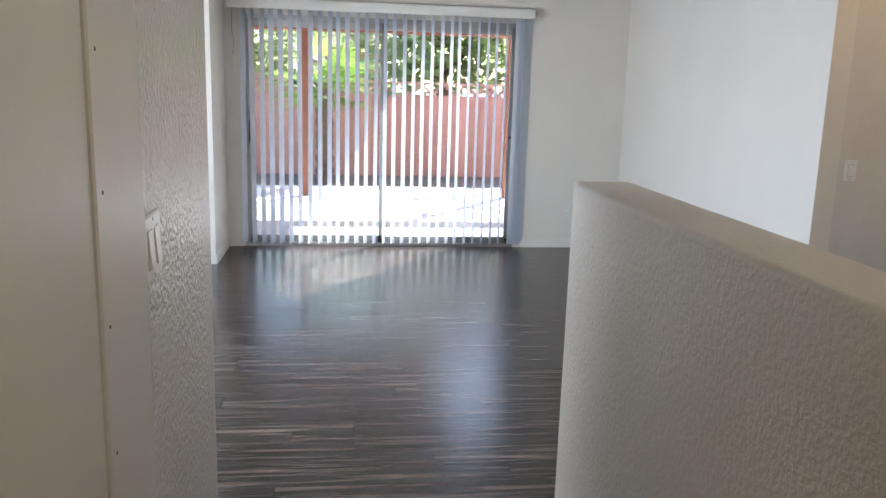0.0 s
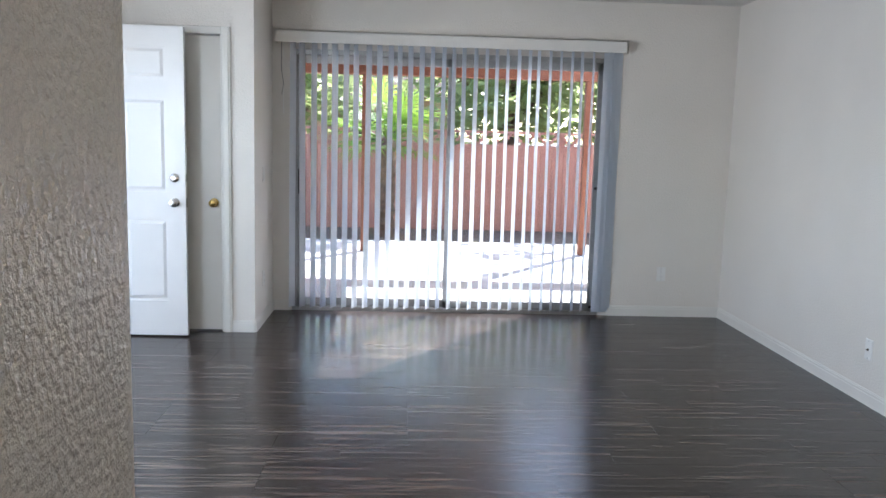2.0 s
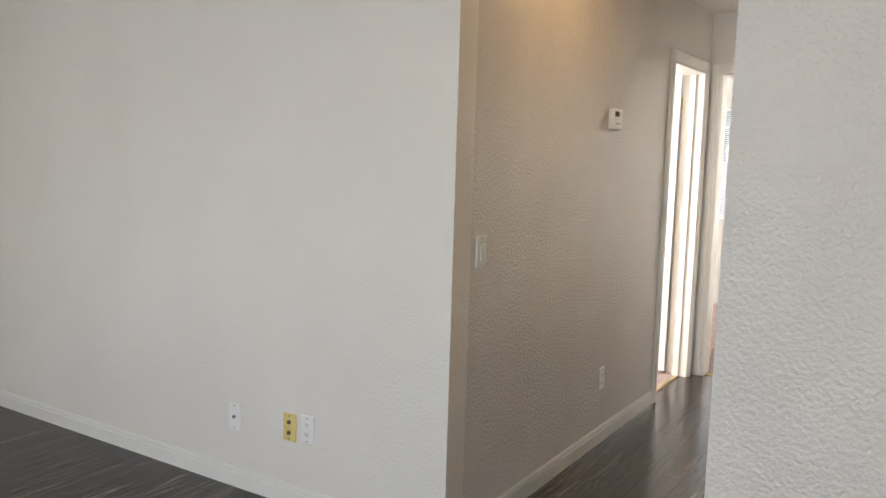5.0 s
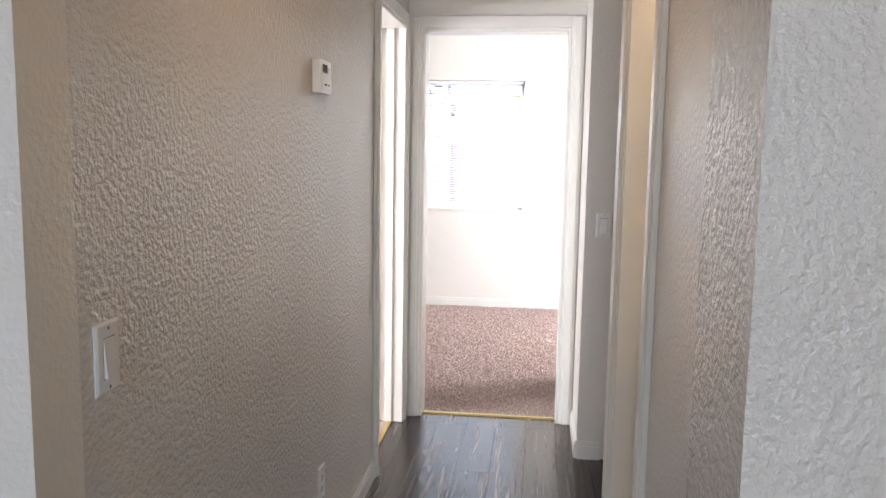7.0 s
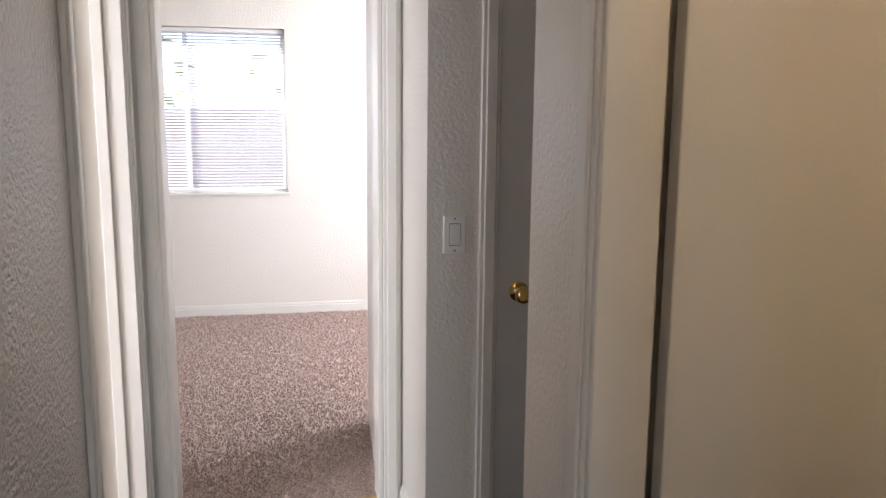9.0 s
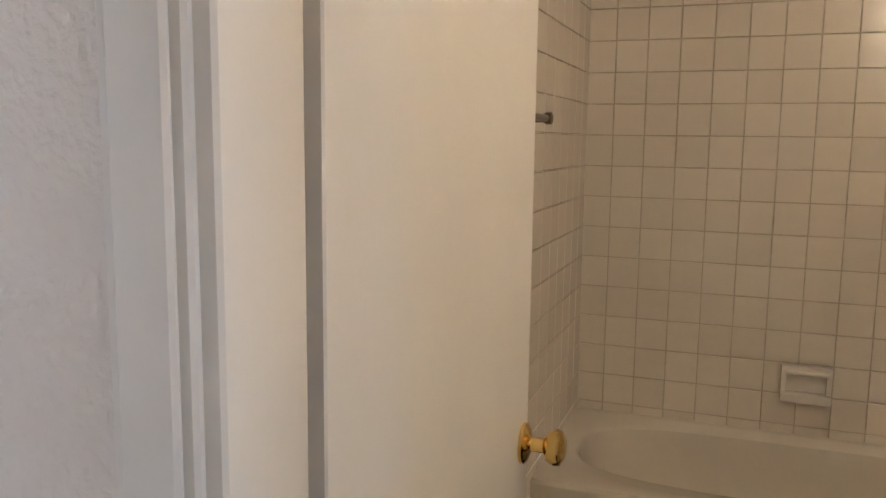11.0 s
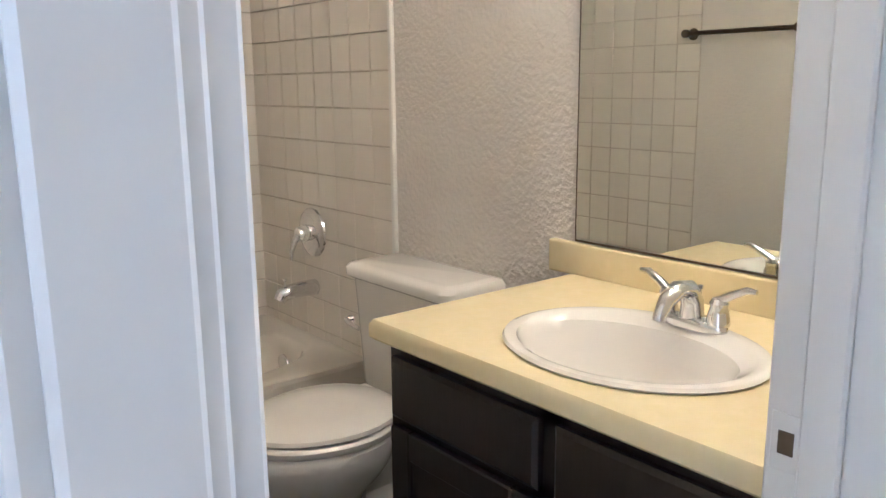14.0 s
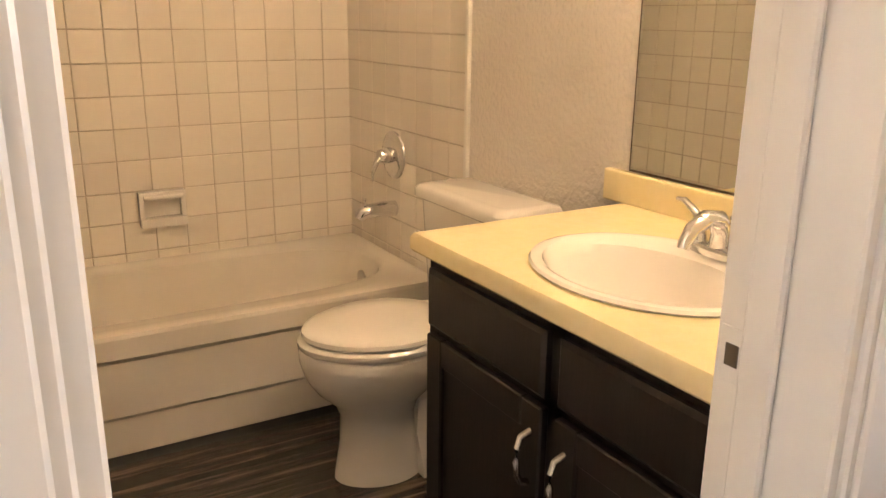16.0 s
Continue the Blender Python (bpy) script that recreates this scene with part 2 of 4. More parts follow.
def loft(rings):
    """A closed skin over rings of equally many points."""
    bm = bmesh.new()
    vr = [[bm.verts.new(p) for p in ring] for ring in rings]
    n = len(vr[0])
    for r0, r1 in zip(vr, vr[1:]):
        for i in range(n):
            bm.faces.new((r0[i], r0[(i + 1) % n], r1[(i + 1) % n], r1[i]))
    bm.faces.new(vr[0][::-1])
    bm.faces.new(vr[-1])
    bmesh.ops.recalc_face_normals(bm, faces=bm.faces)
    return bm


def finish(bm, mat, name, smooth=False):
    me = bpy.data.meshes.new(name)
    bm.normal_update()
    bm.to_mesh(me)
    bm.free()
    me.materials.append(mat)
    if smooth:
        me.shade_smooth()
        me.set_sharp_from_angle(angle=radians(40))
    return me


def part(name, bm, mat, parent, label="", smooth=False):
    ob = new(name, finish(bm, mat, name, smooth))
    ob.parent = parent
    if label:
        ob["label"] = label
    return ob


def thing(name, label, category, at=(0, 0, 0), group="", rz=0):
    ob = new(name)
    ob.matrix_basis = pose(*at, 0, 0, rz)
    ob.empty_display_size = 0.1
    return tagged(ob, label, category, group)


def solid(name, bm, mat, label, category="", kind="", smooth=False, group=""):
    return tagged(new(name, finish(bm, mat, name, smooth)), label, category, group, kind)


def structure(name, mat, label, *rows, bevel=0.0, category="wall"):
    return solid(name, boxes(*rows, bevel=bevel), mat, label, category, "structure")


# ---- large structure ----
H1, H2 = 2.48, 2.42
N = 3.21                     # face of the wall with the sliding door
structure("wall_north", WALL, "cream textured wall around the sliding patio door",
          ((-3.75, N, 0), (-3.48, N + 0.14, H1)), ((-1.0, N, 0), (0.0, N + 0.14, H1)), ((-3.48, N, 2.05), (-1.0, N + 0.14, H1)))
structure("wall_east", WALL, "long cream textured living room wall", ((0, 0, 0), (0.12, N + 0.14, H1)))
structure("wall_hall_north", WALL_GLOSS, "textured hall wall with thermostat and doorway",
          ((0.12, 0, 0), (2.357, 0.12, H1)), ((3.045, 0, 0), (3.155, 0.12, H1)), ((2.357, 0, 2.03), (3.045, 0.12, H1)))
structure("wall_closet", WALL, "cream wall round the coat closet door",
          ((-3.844, 2.455, 0), (-3.63, 2.575, H1)), ((-5.07, 2.455, 0), (-4.61, 2.575, H1)), ((-4.61, 2.455, 2.05), (-3.844, 2.575, H1)))
structure("wall_closet_return", WALL, "short return wall beside the patio door", ((-3.75, 2.575, 0), (-3.63, N, H1)))
structure("wall_closet_inside", WALL, "inside of the coat closet", ((-5.07, N - 0.06, 0), (-3.75, N + 0.14, H1)))
# The opening from y -1.42 to 0.12 is made up for the west fill.
structure("wall_west", WALL, "cream wall with the front doorway",
          ((-5.07, 2.36, 0), (-4.95, 2.455, H1)), ((-5.07, -2.26, 0), (-4.95, -1.42, H1)), ((-5.07, 0.12, 0), (-4.95, 1.43, H1)), ((-5.07, -1.42, 0), (-4.95, 0.12, 0.88)), ((-5.07, -1.42, 2.02), (-4.95, 0.12, H1)), ((-5.07, 1.43, 2.07), (-4.95, 2.36, H1)))
structure("wall_entry", WALL_GLOSS, "glossy orange-peel textured wall with a double switch",
          ((-3.05, -2.87, 0), (-2.93, -2.14, H1)), ((-3.05, -4.02, 2.06), (-2.93, -2.87, H1)), ((-3.05, -6.0, 0), (-2.93, -4.02, H1)))
structure("wall_entry_back", WALL, "plain wall closing the entry side", ((-4.95, -2.26, 0), (-3.05, -2.14, H1)))
structure("wall_south", WALL, "plain wall at the far end of the walkway", ((-3.05, -6.12, 0), (0.6, -6.0, H1)))
structure("wall_stub", WALL_GLOSS, "textured wall at the mouth of the hall",
          ((-0.083, -6.0, 0), (0.215, -0.915, H1)))
structure("wall_hall_south", WALL, "textured hall wall beside the bathroom doorway",
          ((0.215, -1.07, 0), (0.854, -0.94, H1)), ((1.488, -1.025, 0), (1.83, -0.94, H1)), ((0.854, -1.07, 2.03), (1.488, -0.94, H1)))
half = solid("half_wall", boxes(((-2.164, -6.0, 0), (-2.05, -2.65, 1.315)), bevel=0.012, seg=3), WALL_FINE, "textured cream half wall with rounded top", "wall", "structure", True)
structure("wall_switch", WALL, "narrow textured wall with a light switch",
          ((2.678, -1.06, 0), (2.80, -0.894, H1)), ((2.678, -1.9, 2.03), (2.80, -1.06, H1)), ((2.678, -2.1, 0), (2.80, -1.83, H1)))
structure("wall_bedroom_west", WALL, "wall round the bedroom doorway",
          ((3.155, -0.075, 0), (3.27, 0.12, H1)), ((3.155, -0.894, 0), (3.27, -0.822, H1)), ((3.155, -0.822, 2.03), (3.27, -0.075, H1)),
          ((2.80, -1.014, 0), (3.155, -0.894, H1)), ((3.155, -2.6, 0), (3.27, -0.894, H1)), ((3.155, 0.12, 0), (3.27, 2.6, H1)))
structure("wall_alcove", WALL, "end wall of the hall alcove", ((1.846, -2.2, 0), (2.80, -2.1, H1)))
structure("wall_bedroom_east", WALL, "bright white bedroom wall with a window",
          ((6.2, -2.6, 0), (6.34, -0.54, H1)), ((6.2, 0.70, 0), (6.34, 2.72, H1)), ((6.2, -0.54, 0), (6.34, 0.70, 0.89)), ((6.2, -0.54, 2.025), (6.34, 0.70, H1)))
# The gap in this wall is unseen, cut for the bedroom fill lamp.
structure("wall_bedroom_south", WALL, "white bedroom side wall", ((3.155, -2.72, 0), (4.2, -2.6, H1)), ((5.6, -2.72, 0), (6.34, -2.6, H1)), ((4.2, -2.72, 0), (5.6, -2.6, 0.87)), ((4.2, -2.72, 1.95), (5.6, -2.6, H1)))
structure("wall_bedroom_north", WALL, "white bedroom partition", ((3.27, 2.6, 0), (6.34, 2.72, H1)))
# Opening from x 0.8 to 2.0 is assumed, out of view, for the lamp.
structure("wall_second_bedroom", WALL, "white walls of the room behind the hall doorway",
          ((0.12, 2.6, 0), (0.8, 2.72, H1)), ((2.0, 2.6, 0), (3.155, 2.72, H1)), ((0.8, 2.6, 0), (2.0, 2.72, 0.9)), ((0.8, 2.6, 2.0), (2.0, 2.72, H1)))
structure("wall_bath_east", WALL, "bathroom side wall", ((1.735, -3.58, 0), (1.85, -1.07, H1)))
structure("wall_bath_south", WALL, "bathroom wall behind the tub", ((0.1, -3.58, 0), (1.735, -3.471, H1)))
structure("ceiling", CEIL, "off-white textured ceiling", ((-5.07, -6.12, H1), (0.12, N + 0.14, H1 + 0.1)), category="ceiling")
structure("ceiling_hall", CEIL, "off-white hall ceiling", ((-0.06, -0.955, H2), (3.155, 0, H2 + 0.05)), ((1.83, -2.1, H2), (2.678, -0.955, H2 + 0.05)), category="ceiling")
structure("ceiling_rooms", CEIL, "off-white ceiling over the bedrooms and bathroom", ((0.12, -6.12, H1), (6.34, N + 0.14, H1 + 0.1)), category="ceiling")


def baseboard(name, rows):
    """Boards with a stepped top, along x or y; each row is (x0, y0, x1, y1) of the wall's face and the side it stands to."""
    for x0, y0, x1, y1, nx, ny in rows:
        bm = bmesh.new()
        for d, z0, z1 in ((0.013, 0.0, 0.062), (0.009, 0.062, 0.076), (0.005, 0.076, 0.084)):
            a = (min(x0, x1) + min(0, nx * d), min(y0, y1) + min(0, ny * d), z0)
            b = (max(x0, x1) + max(0, nx * d), max(y0, y1) + max(0, ny * d), z1)
            box(bm, a, b)
        solid(name, bm, TRIM, "white painted baseboard with a stepped top", "baseboard", "structure")


baseboard("baseboard", [
    (-0.93, N, 0.0, N, 0, -1), (-3.63, N, -3.49, N, 0, -1), (0, 0, 0, N - 0.014, -1, 0), (0, 0, 2.30, 0, 0, -1),
    (-3.785, 2.455, -3.63, 2.455, 0, -1), (-3.63, 2.455, -3.63, N - 0.014, 1, 0),
    (2.678, -0.894, 2.678, -1.0, -1, 0), (2.678, -0.894, 3.14, -0.894, 0, 1), (0.22, -0.94, 0.785, -0.94, 0, 1),
    (6.2, -2.6, 6.2, 2.6, -1, 0)])


def casing(name, label, rows):
    """Door casings and jambs: rows of boxes, each with a raised outer bead."""
    bm = bmesh.new()
    for a, b in rows:
        box(bm, a, b, 0.003)
    return solid(name, bm, TRIM, label, "door frame", "structure")


casing("trim_bathroom_door", "white painted bathroom door casing and jamb", [
    ((0.790, -0.94, 0), (0.854, -0.923, 2.10)), ((0.800, -0.925, 0), (0.844, -0.917, 2.095)), ((0.852, -1.073, 0), (0.870, -0.93, 2.03)),
    ((0.870, -1.035, 0), (0.880, -0.995, 2.03)),
    ((1.486, -0.94, 0), (1.551, -0.923, 2.10)), ((1.496, -0.925, 0), (1.540, -0.917, 2.095)), ((1.471, -1.030, 0), (1.489, -0.93, 2.03)),
    ((0.854, -0.94, 2.03), (1.486, -0.923, 2.10)), ((0.870, -1.073, 2.012), (1.471, -0.93, 2.03))])
casing("trim_bedroom_door", "white painted bedroom door casing and jamb", [
    ((3.135, -0.074, 0), (3.155, -0.012, 2.09)), ((3.127, -0.060, 0), (3.136, -0.025, 2.085)), ((3.14, -0.092, 0), (3.285, -0.074, 2.03)),
    ((3.135, -0.885, 0), (3.155, -0.823, 2.09)), ((3.127, -0.872, 0), (3.136, -0.836, 2.085)), ((3.14, -0.823, 0), (3.285, -0.805, 2.03)),
    ((3.135, -0.823, 2.03), (3.155, -0.074, 2.09)), ((3.14, -0.805, 2.012), (3.285, -0.092, 2.03))])
casing("trim_hall_door", "white painted casing of the hall doorway", [
    ((2.30, -0.016, 0), (2.36, 0.0, 2.09)), ((2.312, -0.022, 0), (2.345, -0.014, 2.085)), ((2.357, -0.01, 0), (2.375, 0.13, 2.03)),
    ((3.042, -0.016, 0), (3.10, 0.0, 2.09)), ((3.055, -0.022, 0), (3.088, -0.014, 2.085)), ((3.027, -0.01, 0), (3.045, 0.13, 2.03)),
    ((2.36, -0.016, 2.03), (3.042, 0.0, 2.09)), ((2.375, -0.01, 2.012), (3.027, 0.13, 2.03)), ((3.015, 0.045, 0), (3.027, 0.08, 2.01))])
casing("trim_linen_door", "white painted casing of the linen closet door", [
    ((2.662, -1.112, 0), (2.678, -1.052, 2.09)), ((2.655, -1.10, 0), (2.664, -1.065, 2.085)), ((2.662, -1.83, 2.03), (2.678, -1.112, 2.09)),
    ((2.662, -1.89, 0), (2.678, -1.83, 2.09)), ((2.67, -1.112, 0), (2.80, -1.094, 2.03))])
casing("trim_coat_closet", "cream painted casing of the coat closet door", [
    ((-3.844, 2.437, 0), (-3.785, 2.455, 2.10)), ((-3.832, 2.430, 0), (-3.797, 2.439, 2.095)), ((-4.61, 2.437, 2.05), (-3.844, 2.455, 2.10)),
    ((-4.67, 2.437, 0), (-4.61, 2.455, 2.10)), ((-3.856, 2.445, 0), (-3.844, 2.56, 2.05))])
side_trim = casing("trim_entry_side_door", "cream painted door jamb with nail holes", [
    ((-2.935, -3.11, 0), (-2.912, -2.865, 2.12)), ((-3.05, -3.11, 0), (-2.937, -2.872, 2.06)), ((-2.93, -4.02, 2.06), (-2.912, -3.11, 2.12)), ((-2.93, -4.10, 0), (-2.912, -4.02, 2.12))])
side_trim.data.materials[0] = DOORCREAM
for z in (0.35, 0.68, 0.98, 1.16, 1.34, 1.52, 1.75):
    part("nail_hole", lathe([(0.003, -0.001), (0.003, 0.0008), (0.001, 0.001)], "X", 8, (-2.912, -3.082, z)), PEWTER, side_trim, "small dark nail hole")
casing("trim_front_door", "white painted front door jamb", [((-4.97, 2.34, 0), (-4.94, 2.40, 2.09)), ((-4.97, 1.40, 0), (-4.94, 1.45, 2.09))])

# ---- ground and yard ----
ground = solid("ground", boxes(((-400, 5.0, -0.5), (400, 400, -0.16)), ((-400, -400, -0.5), (400, 5.0, -0.16))), SOIL, "dry soil and gravel around the houses", "ground", "structure")
structure("patio", CONCRETE, "pale sunlit concrete patio slab", ((-9, N + 0.14, -0.2), (3.5, 8.3, -0.08)), bevel=0.02, category="patio")
structure("foundation", CONCRETE, "concrete floor slab under the house", ((-5.07, -6.12, -0.2), (6.34, N + 0.14, -0.012)), category="slab")
# Out-of-view block; corner and height give the sun patch its right edge.
structure("sun_blocker", STUCCO, "unseen stucco block that bounds the sun patch indoors", ((0.12, N + 0.14, -0.1), (6.34, 5.5, 5.6)), category="facade")
structure("facade_outside", STUCCO, "stucco front beyond the entry door", ((-8.0, 0.2, -0.1), (-7.9, 3.2, 2.6)), category="facade")
structure("roof", ROOF, "flat roof over the house", ((-5.3, -6.3, H1 + 0.1), (6.6, 3.7, H1 + 0.3)), category="roof")

# ---- patio door and blinds ----


def patio_door():
    t = thing("sliding_patio_door", "aluminium framed sliding glass patio door, closed", "sliding door", (-2.24, N + 0.07, 0))
    w = 1.24
    part("outer_frame", boxes(((-w, -0.05, 0.0), (-w + 0.035, 0.05, 2.05)), ((w - 0.035, -0.05, 0.0), (w, 0.05, 2.05)),
                              ((-w, -0.05, 2.01), (w, 0.05, 2.05)), ((-w, -0.055, -0.005), (w, 0.05, 0.028)), bevel=0.003), ALU, t)
    for nm, x0, x1, y in (("fixed_panel", -w + 0.035, 0.03, 0.02), ("sliding_panel", -0.03, w - 0.035, -0.02)):
        fr = part(nm, boxes(((x0, y - 0.015, 0.03), (x0 + 0.05, y + 0.015, 2.01)), ((x1 - 0.05, y - 0.015, 0.03), (x1, y + 0.015, 2.01)),
                            ((x0, y - 0.015, 0.03), (x1, y + 0.015, 0.09)), ((x0, y - 0.015, 1.95), (x1, y + 0.015, 2.01)), bevel=0.002), ALU, t)
        g = part("pane", boxes(((x0 + 0.05, y - 0.003, 0.09), (x1 - 0.05, y + 0.003, 1.95))), GLASS, fr)
        g.visible_shadow = False
    part("handle", boxes(((-w + 0.045, -0.045, 0.93), (-w + 0.06, -0.02, 1.13)), ((w - 0.075, -0.05, 1.02), (w - 0.05, -0.03, 1.04)), bevel=0.003), DARK, t, "black pull handle")
    part("lock", boxes(((w - 0.07, -0.05, 0.05), (w - 0.05, -0.03, 0.07))), DARK, t)


patio_door()


def vertical_blind():
    t = thing("vertical_blind", "white vertical vane blind hung half open over the patio door", "blind", (-2.24, 3.14, 0))
    part("valance", boxes(((-1.36, -0.03, 2.085), (1.345, -0.018, 2.178)), ((-1.36, -0.03, 2.168), (1.345, 0.068, 2.178)),
                          ((-1.36, -0.03, 2.085), (-1.348, 0.068, 2.178)), ((1.333, -0.03, 2.085), (1.345, 0.068, 2.178)), bevel=0.002), TRIM, t, "cream boxed valance")
    part("head_rail", boxes(((-1.34, 0.01, 2.115), (1.33, 0.05, 2.16)), bevel=0.003), PLASTIC, t)
    rng = random.Random(5)

    def vane_mesh(w):
        bm = bmesh.new()
        rows = []
        for z in (0.035, 2.1):
            rows.append([bm.verts.new((u * w, 0.007 * (1 - (2 * u) ** 2) + s, z)) for s in (0, 0.0012) for u in (-0.5, -0.3, -0.1, 0.1, 0.3, 0.5)])
        for i in range(5):
            bm.faces.new((rows[0][i], rows[0][i + 1], rows[1][i + 1], rows[1][i]))
            bm.faces.new((rows[0][i + 7], rows[0][i + 6], rows[1][i + 6], rows[1][i + 7]))
        bm.faces.new((rows[0][0], rows[1][0], rows[1][6], rows[0][6]))
        bm.faces.new((rows[0][5], rows[0][11], rows[1][11], rows[1][5]))
        for k in (0, 1):
            for i in range(5):
                bm.faces.new((rows[k][i], rows[k][i + 6], rows[k][i + 7], rows[k][i + 1]))
        bmesh.ops.recalc_face_normals(bm, faces=bm.faces)
        return finish(bm, VANE, "vane", True)

    me = vane_mesh(0.089)
    n = 29
    for i in range(n):
        ob = new("vane", me)
        ob.parent = t
        ang = 66 + rng.uniform(-2.5, 2.5)
        ob.matrix_basis = pose(-1.235 + i * 0.0832 + rng.uniform(-0.004, 0.004), 0.03, 0, rng.uniform(-0.25, 0.25), rng.uniform(-0.2, 0.2), ang)
    for i in range(3):
        ob = new("vane", me)
        ob.parent = t
        ob.matrix_basis = pose(1.215 + i * 0.038, 0.03 + 0.006 * i, 0, 0, 0, 12 + 6 * i)
    part("wand", tube([(-1.3, 0.045, 2.1), (-1.302, 0.045, 1.6), (-1.298, 0.045, 1.55)], 0.004), PLASTIC, t, "thin clear control wand")
    part("cord", tube([(-1.315, 0.04, 2.1), (-1.318, 0.042, 1.9), (-1.30, 0.045, 1.78), (-1.316, 0.042, 1.70)], 0.002, 6), DARK, t, "dark pull chain")


vertical_blind()

# ---- yard ----


def fence():
    t = thing("fence", "red-brown painted yard fence with a row of pierced blocks on top", "fence", (0, 10.5, -0.16))
    rng = random.Random(2)
    me = finish(boxes(((0.002, 0, 0), (0.196, 0.05, 1.42)), bevel=0.004), FENCE, "board")
    for i in range(100):
        ob = new("board", me)
        ob.parent = t
        ob.location = (-12 + i * 0.198, rng.uniform(0, 0.008), 0)
    bm = bmesh.new()
    for i in range(50):
        x = -12 + i * 0.4
        for a, b in (((0, 1.42), (0.4, 1.46)), ((0, 1.65), (0.4, 1.69))):
            box(bm, (x + a[0], 0, a[1]), (x + b[0], 0.12, b[1]))
        for s in (-1, 1):
            for k in range(4):
                u0 = 0.2 + s * (0.02 + 0.045 * k)
                z0 = 1.46 + 0.0475 * k
                box(bm, (x + u0 - 0.03, 0.01, z0), (x + u0 + 0.03, 0.11, z0 + 0.048))
    part("cap_blocks", bm, FENCE, t, "pierced decorative block course")
    for i in range(9):
        part("post", boxes(((-12 + i * 2.4, 0.05, 0), (-11.9 + i * 2.4, 0.15, 1.69)), bevel=0.004), FENCE, t)


fence()


def patio_cover():
    t = thing("patio_cover", "red-brown timber patio cover on square posts", "pergola", (0, 0, -0.08))
    for x in (-6.6, -3.11, -0.27):
        part("post", boxes(((x - 0.05, 7.15, 0), (x + 0.05, 7.25, 2.235)), bevel=0.006), BEAM, t)
    part("front_beam", boxes(((-7.2, 7.13, 2.235), (3.0, 7.27, 2.58)), bevel=0.006), BEAM, t)
    part("ledger", boxes(((-7.2, N + 0.145, 2.62), (0.1, N + 0.185, 2.78)), bevel=0.004), BEAM, t)
    for i in range(10):
        x = -7.0 + i * 0.62
        part("rafter", boxes(((x, N + 0.15, 2.58), (x + 0.045, 7.5, 2.72)), bevel=0.004), BEAM, t)
    # Unseen sheet added to shade; its x -1.24 edge bounds the sun patch.
    part("shade_deck", boxes(((-7.2, N + 0.15, 2.72), (-1.24, 7.6, 2.76))), BEAM, t)
    return t


patio_cover()


def palm(x, y):
    t = thing("palm_tree", "short fan palm with bright green fronds and a shaggy brown trunk", "palm tree", (x, y, -0.16))
    rng = random.Random(8)
    prof = [(0.17, 0)] + [(0.13 + 0.025 * (i % 2) + rng.uniform(-0.01, 0.01), 0.1 + i * 0.1) for i in range(14)] + [(0.08, 1.55)]
    part("trunk", lathe(prof, steps=12), BARK, t)
    for k in range(26):
        az, el = rng.uniform(0, 2 * math.pi), rng.uniform(-0.35, 1.2)
        d = Vector((math.cos(az) * math.cos(el), math.sin(az) * math.cos(el), math.sin(el)))
        side = d.cross(Vector((0, 0, 1))).normalized()
        up = side.cross(d)
        base = Vector((0, 0, 1.5))
        hub = base + d * rng.uniform(0.45, 0.7)
        bm = tube([base, hub], 0.012, 5)
        for j in range(15):
            a = (j - 7) / 7 * 1.9
            q = (d * math.cos(a) + side * math.sin(a)).normalized()
            ln = rng.uniform(0.45, 0.6) * (1 - 0.25 * abs(a) / 1.9)
            wv = q.cross(up) * 0.022
            tip = hub + q * ln - Vector((0, 0, 0.12 * ln))
            mid = hub + q * ln * 0.55 + up * 0.02
            v = [bm.verts.new(p) for p in (hub, mid - wv, tip, mid + wv)]
            bm.faces.new(v)
        part("frond", bm, PALMLEAF, t)


palm(-2.9, 9.4)


def tree(x, y, h, r, seed, n=2400):
    t = thing("tree", "leafy green tree behind the yard fence", "tree", (x, y, -0.16), "trees behind the fence")
    rng = random.Random(seed)
    part("trunk", tube([(0, 0, 0), (0.1, 0, h * 0.3), (0, 0.1, h * 0.6), (0.1, 0, h * 0.85)], [0.2, 0.15, 0.1, 0.04], 9), BARK, t)
    for k in range(6):
        a = k * 1.05 + rng.random()
        part("limb", tube([(0, 0, h * 0.4), (math.cos(a) * r * 0.4, math.sin(a) * r * 0.4, h * 0.6), (math.cos(a) * r * 0.75, math.sin(a) * r * 0.75, h * 0.72)], [0.07, 0.05, 0.02], 6), BARK, t)
    vs, fs = [], []
    clumps = [(rng.gauss(0, r * 0.5), rng.gauss(0, r * 0.5), h * 0.62 + rng.gauss(0, h * 0.15), rng.uniform(0.35, 0.8)) for _ in range(26)]
    for i in range(n):
        cx, cy, cz, cr = clumps[i % 26]
        c = Vector((cx + rng.gauss(0, cr * 0.6), cy + rng.gauss(0, cr * 0.6), max(0.4, cz + rng.gauss(0, cr * 0.5))))
        u = Vector((rng.gauss(0, 1), rng.gauss(0, 1), rng.gauss(0, 0.6))).normalized()
        w = u.cross(Vector((rng.gauss(0, 1), rng.gauss(0, 1), 1))).normalized()
        s = rng.uniform(0.11, 0.2)
        b = len(vs)
        vs += [c - u * s, c + w * s * 0.45, c + u * s, c - w * s * 0.45]
        fs.append((b, b + 1, b + 2, b + 3))
    me = bpy.data.meshes.new("crown")
    me.from_pydata([tuple(v) for v in vs], [], fs)
    me.materials.append(LEAF)
    ob = new("crown", me)
    ob.parent = t


tree(-0.6, 13.0, 4.2, 1.8, 1)
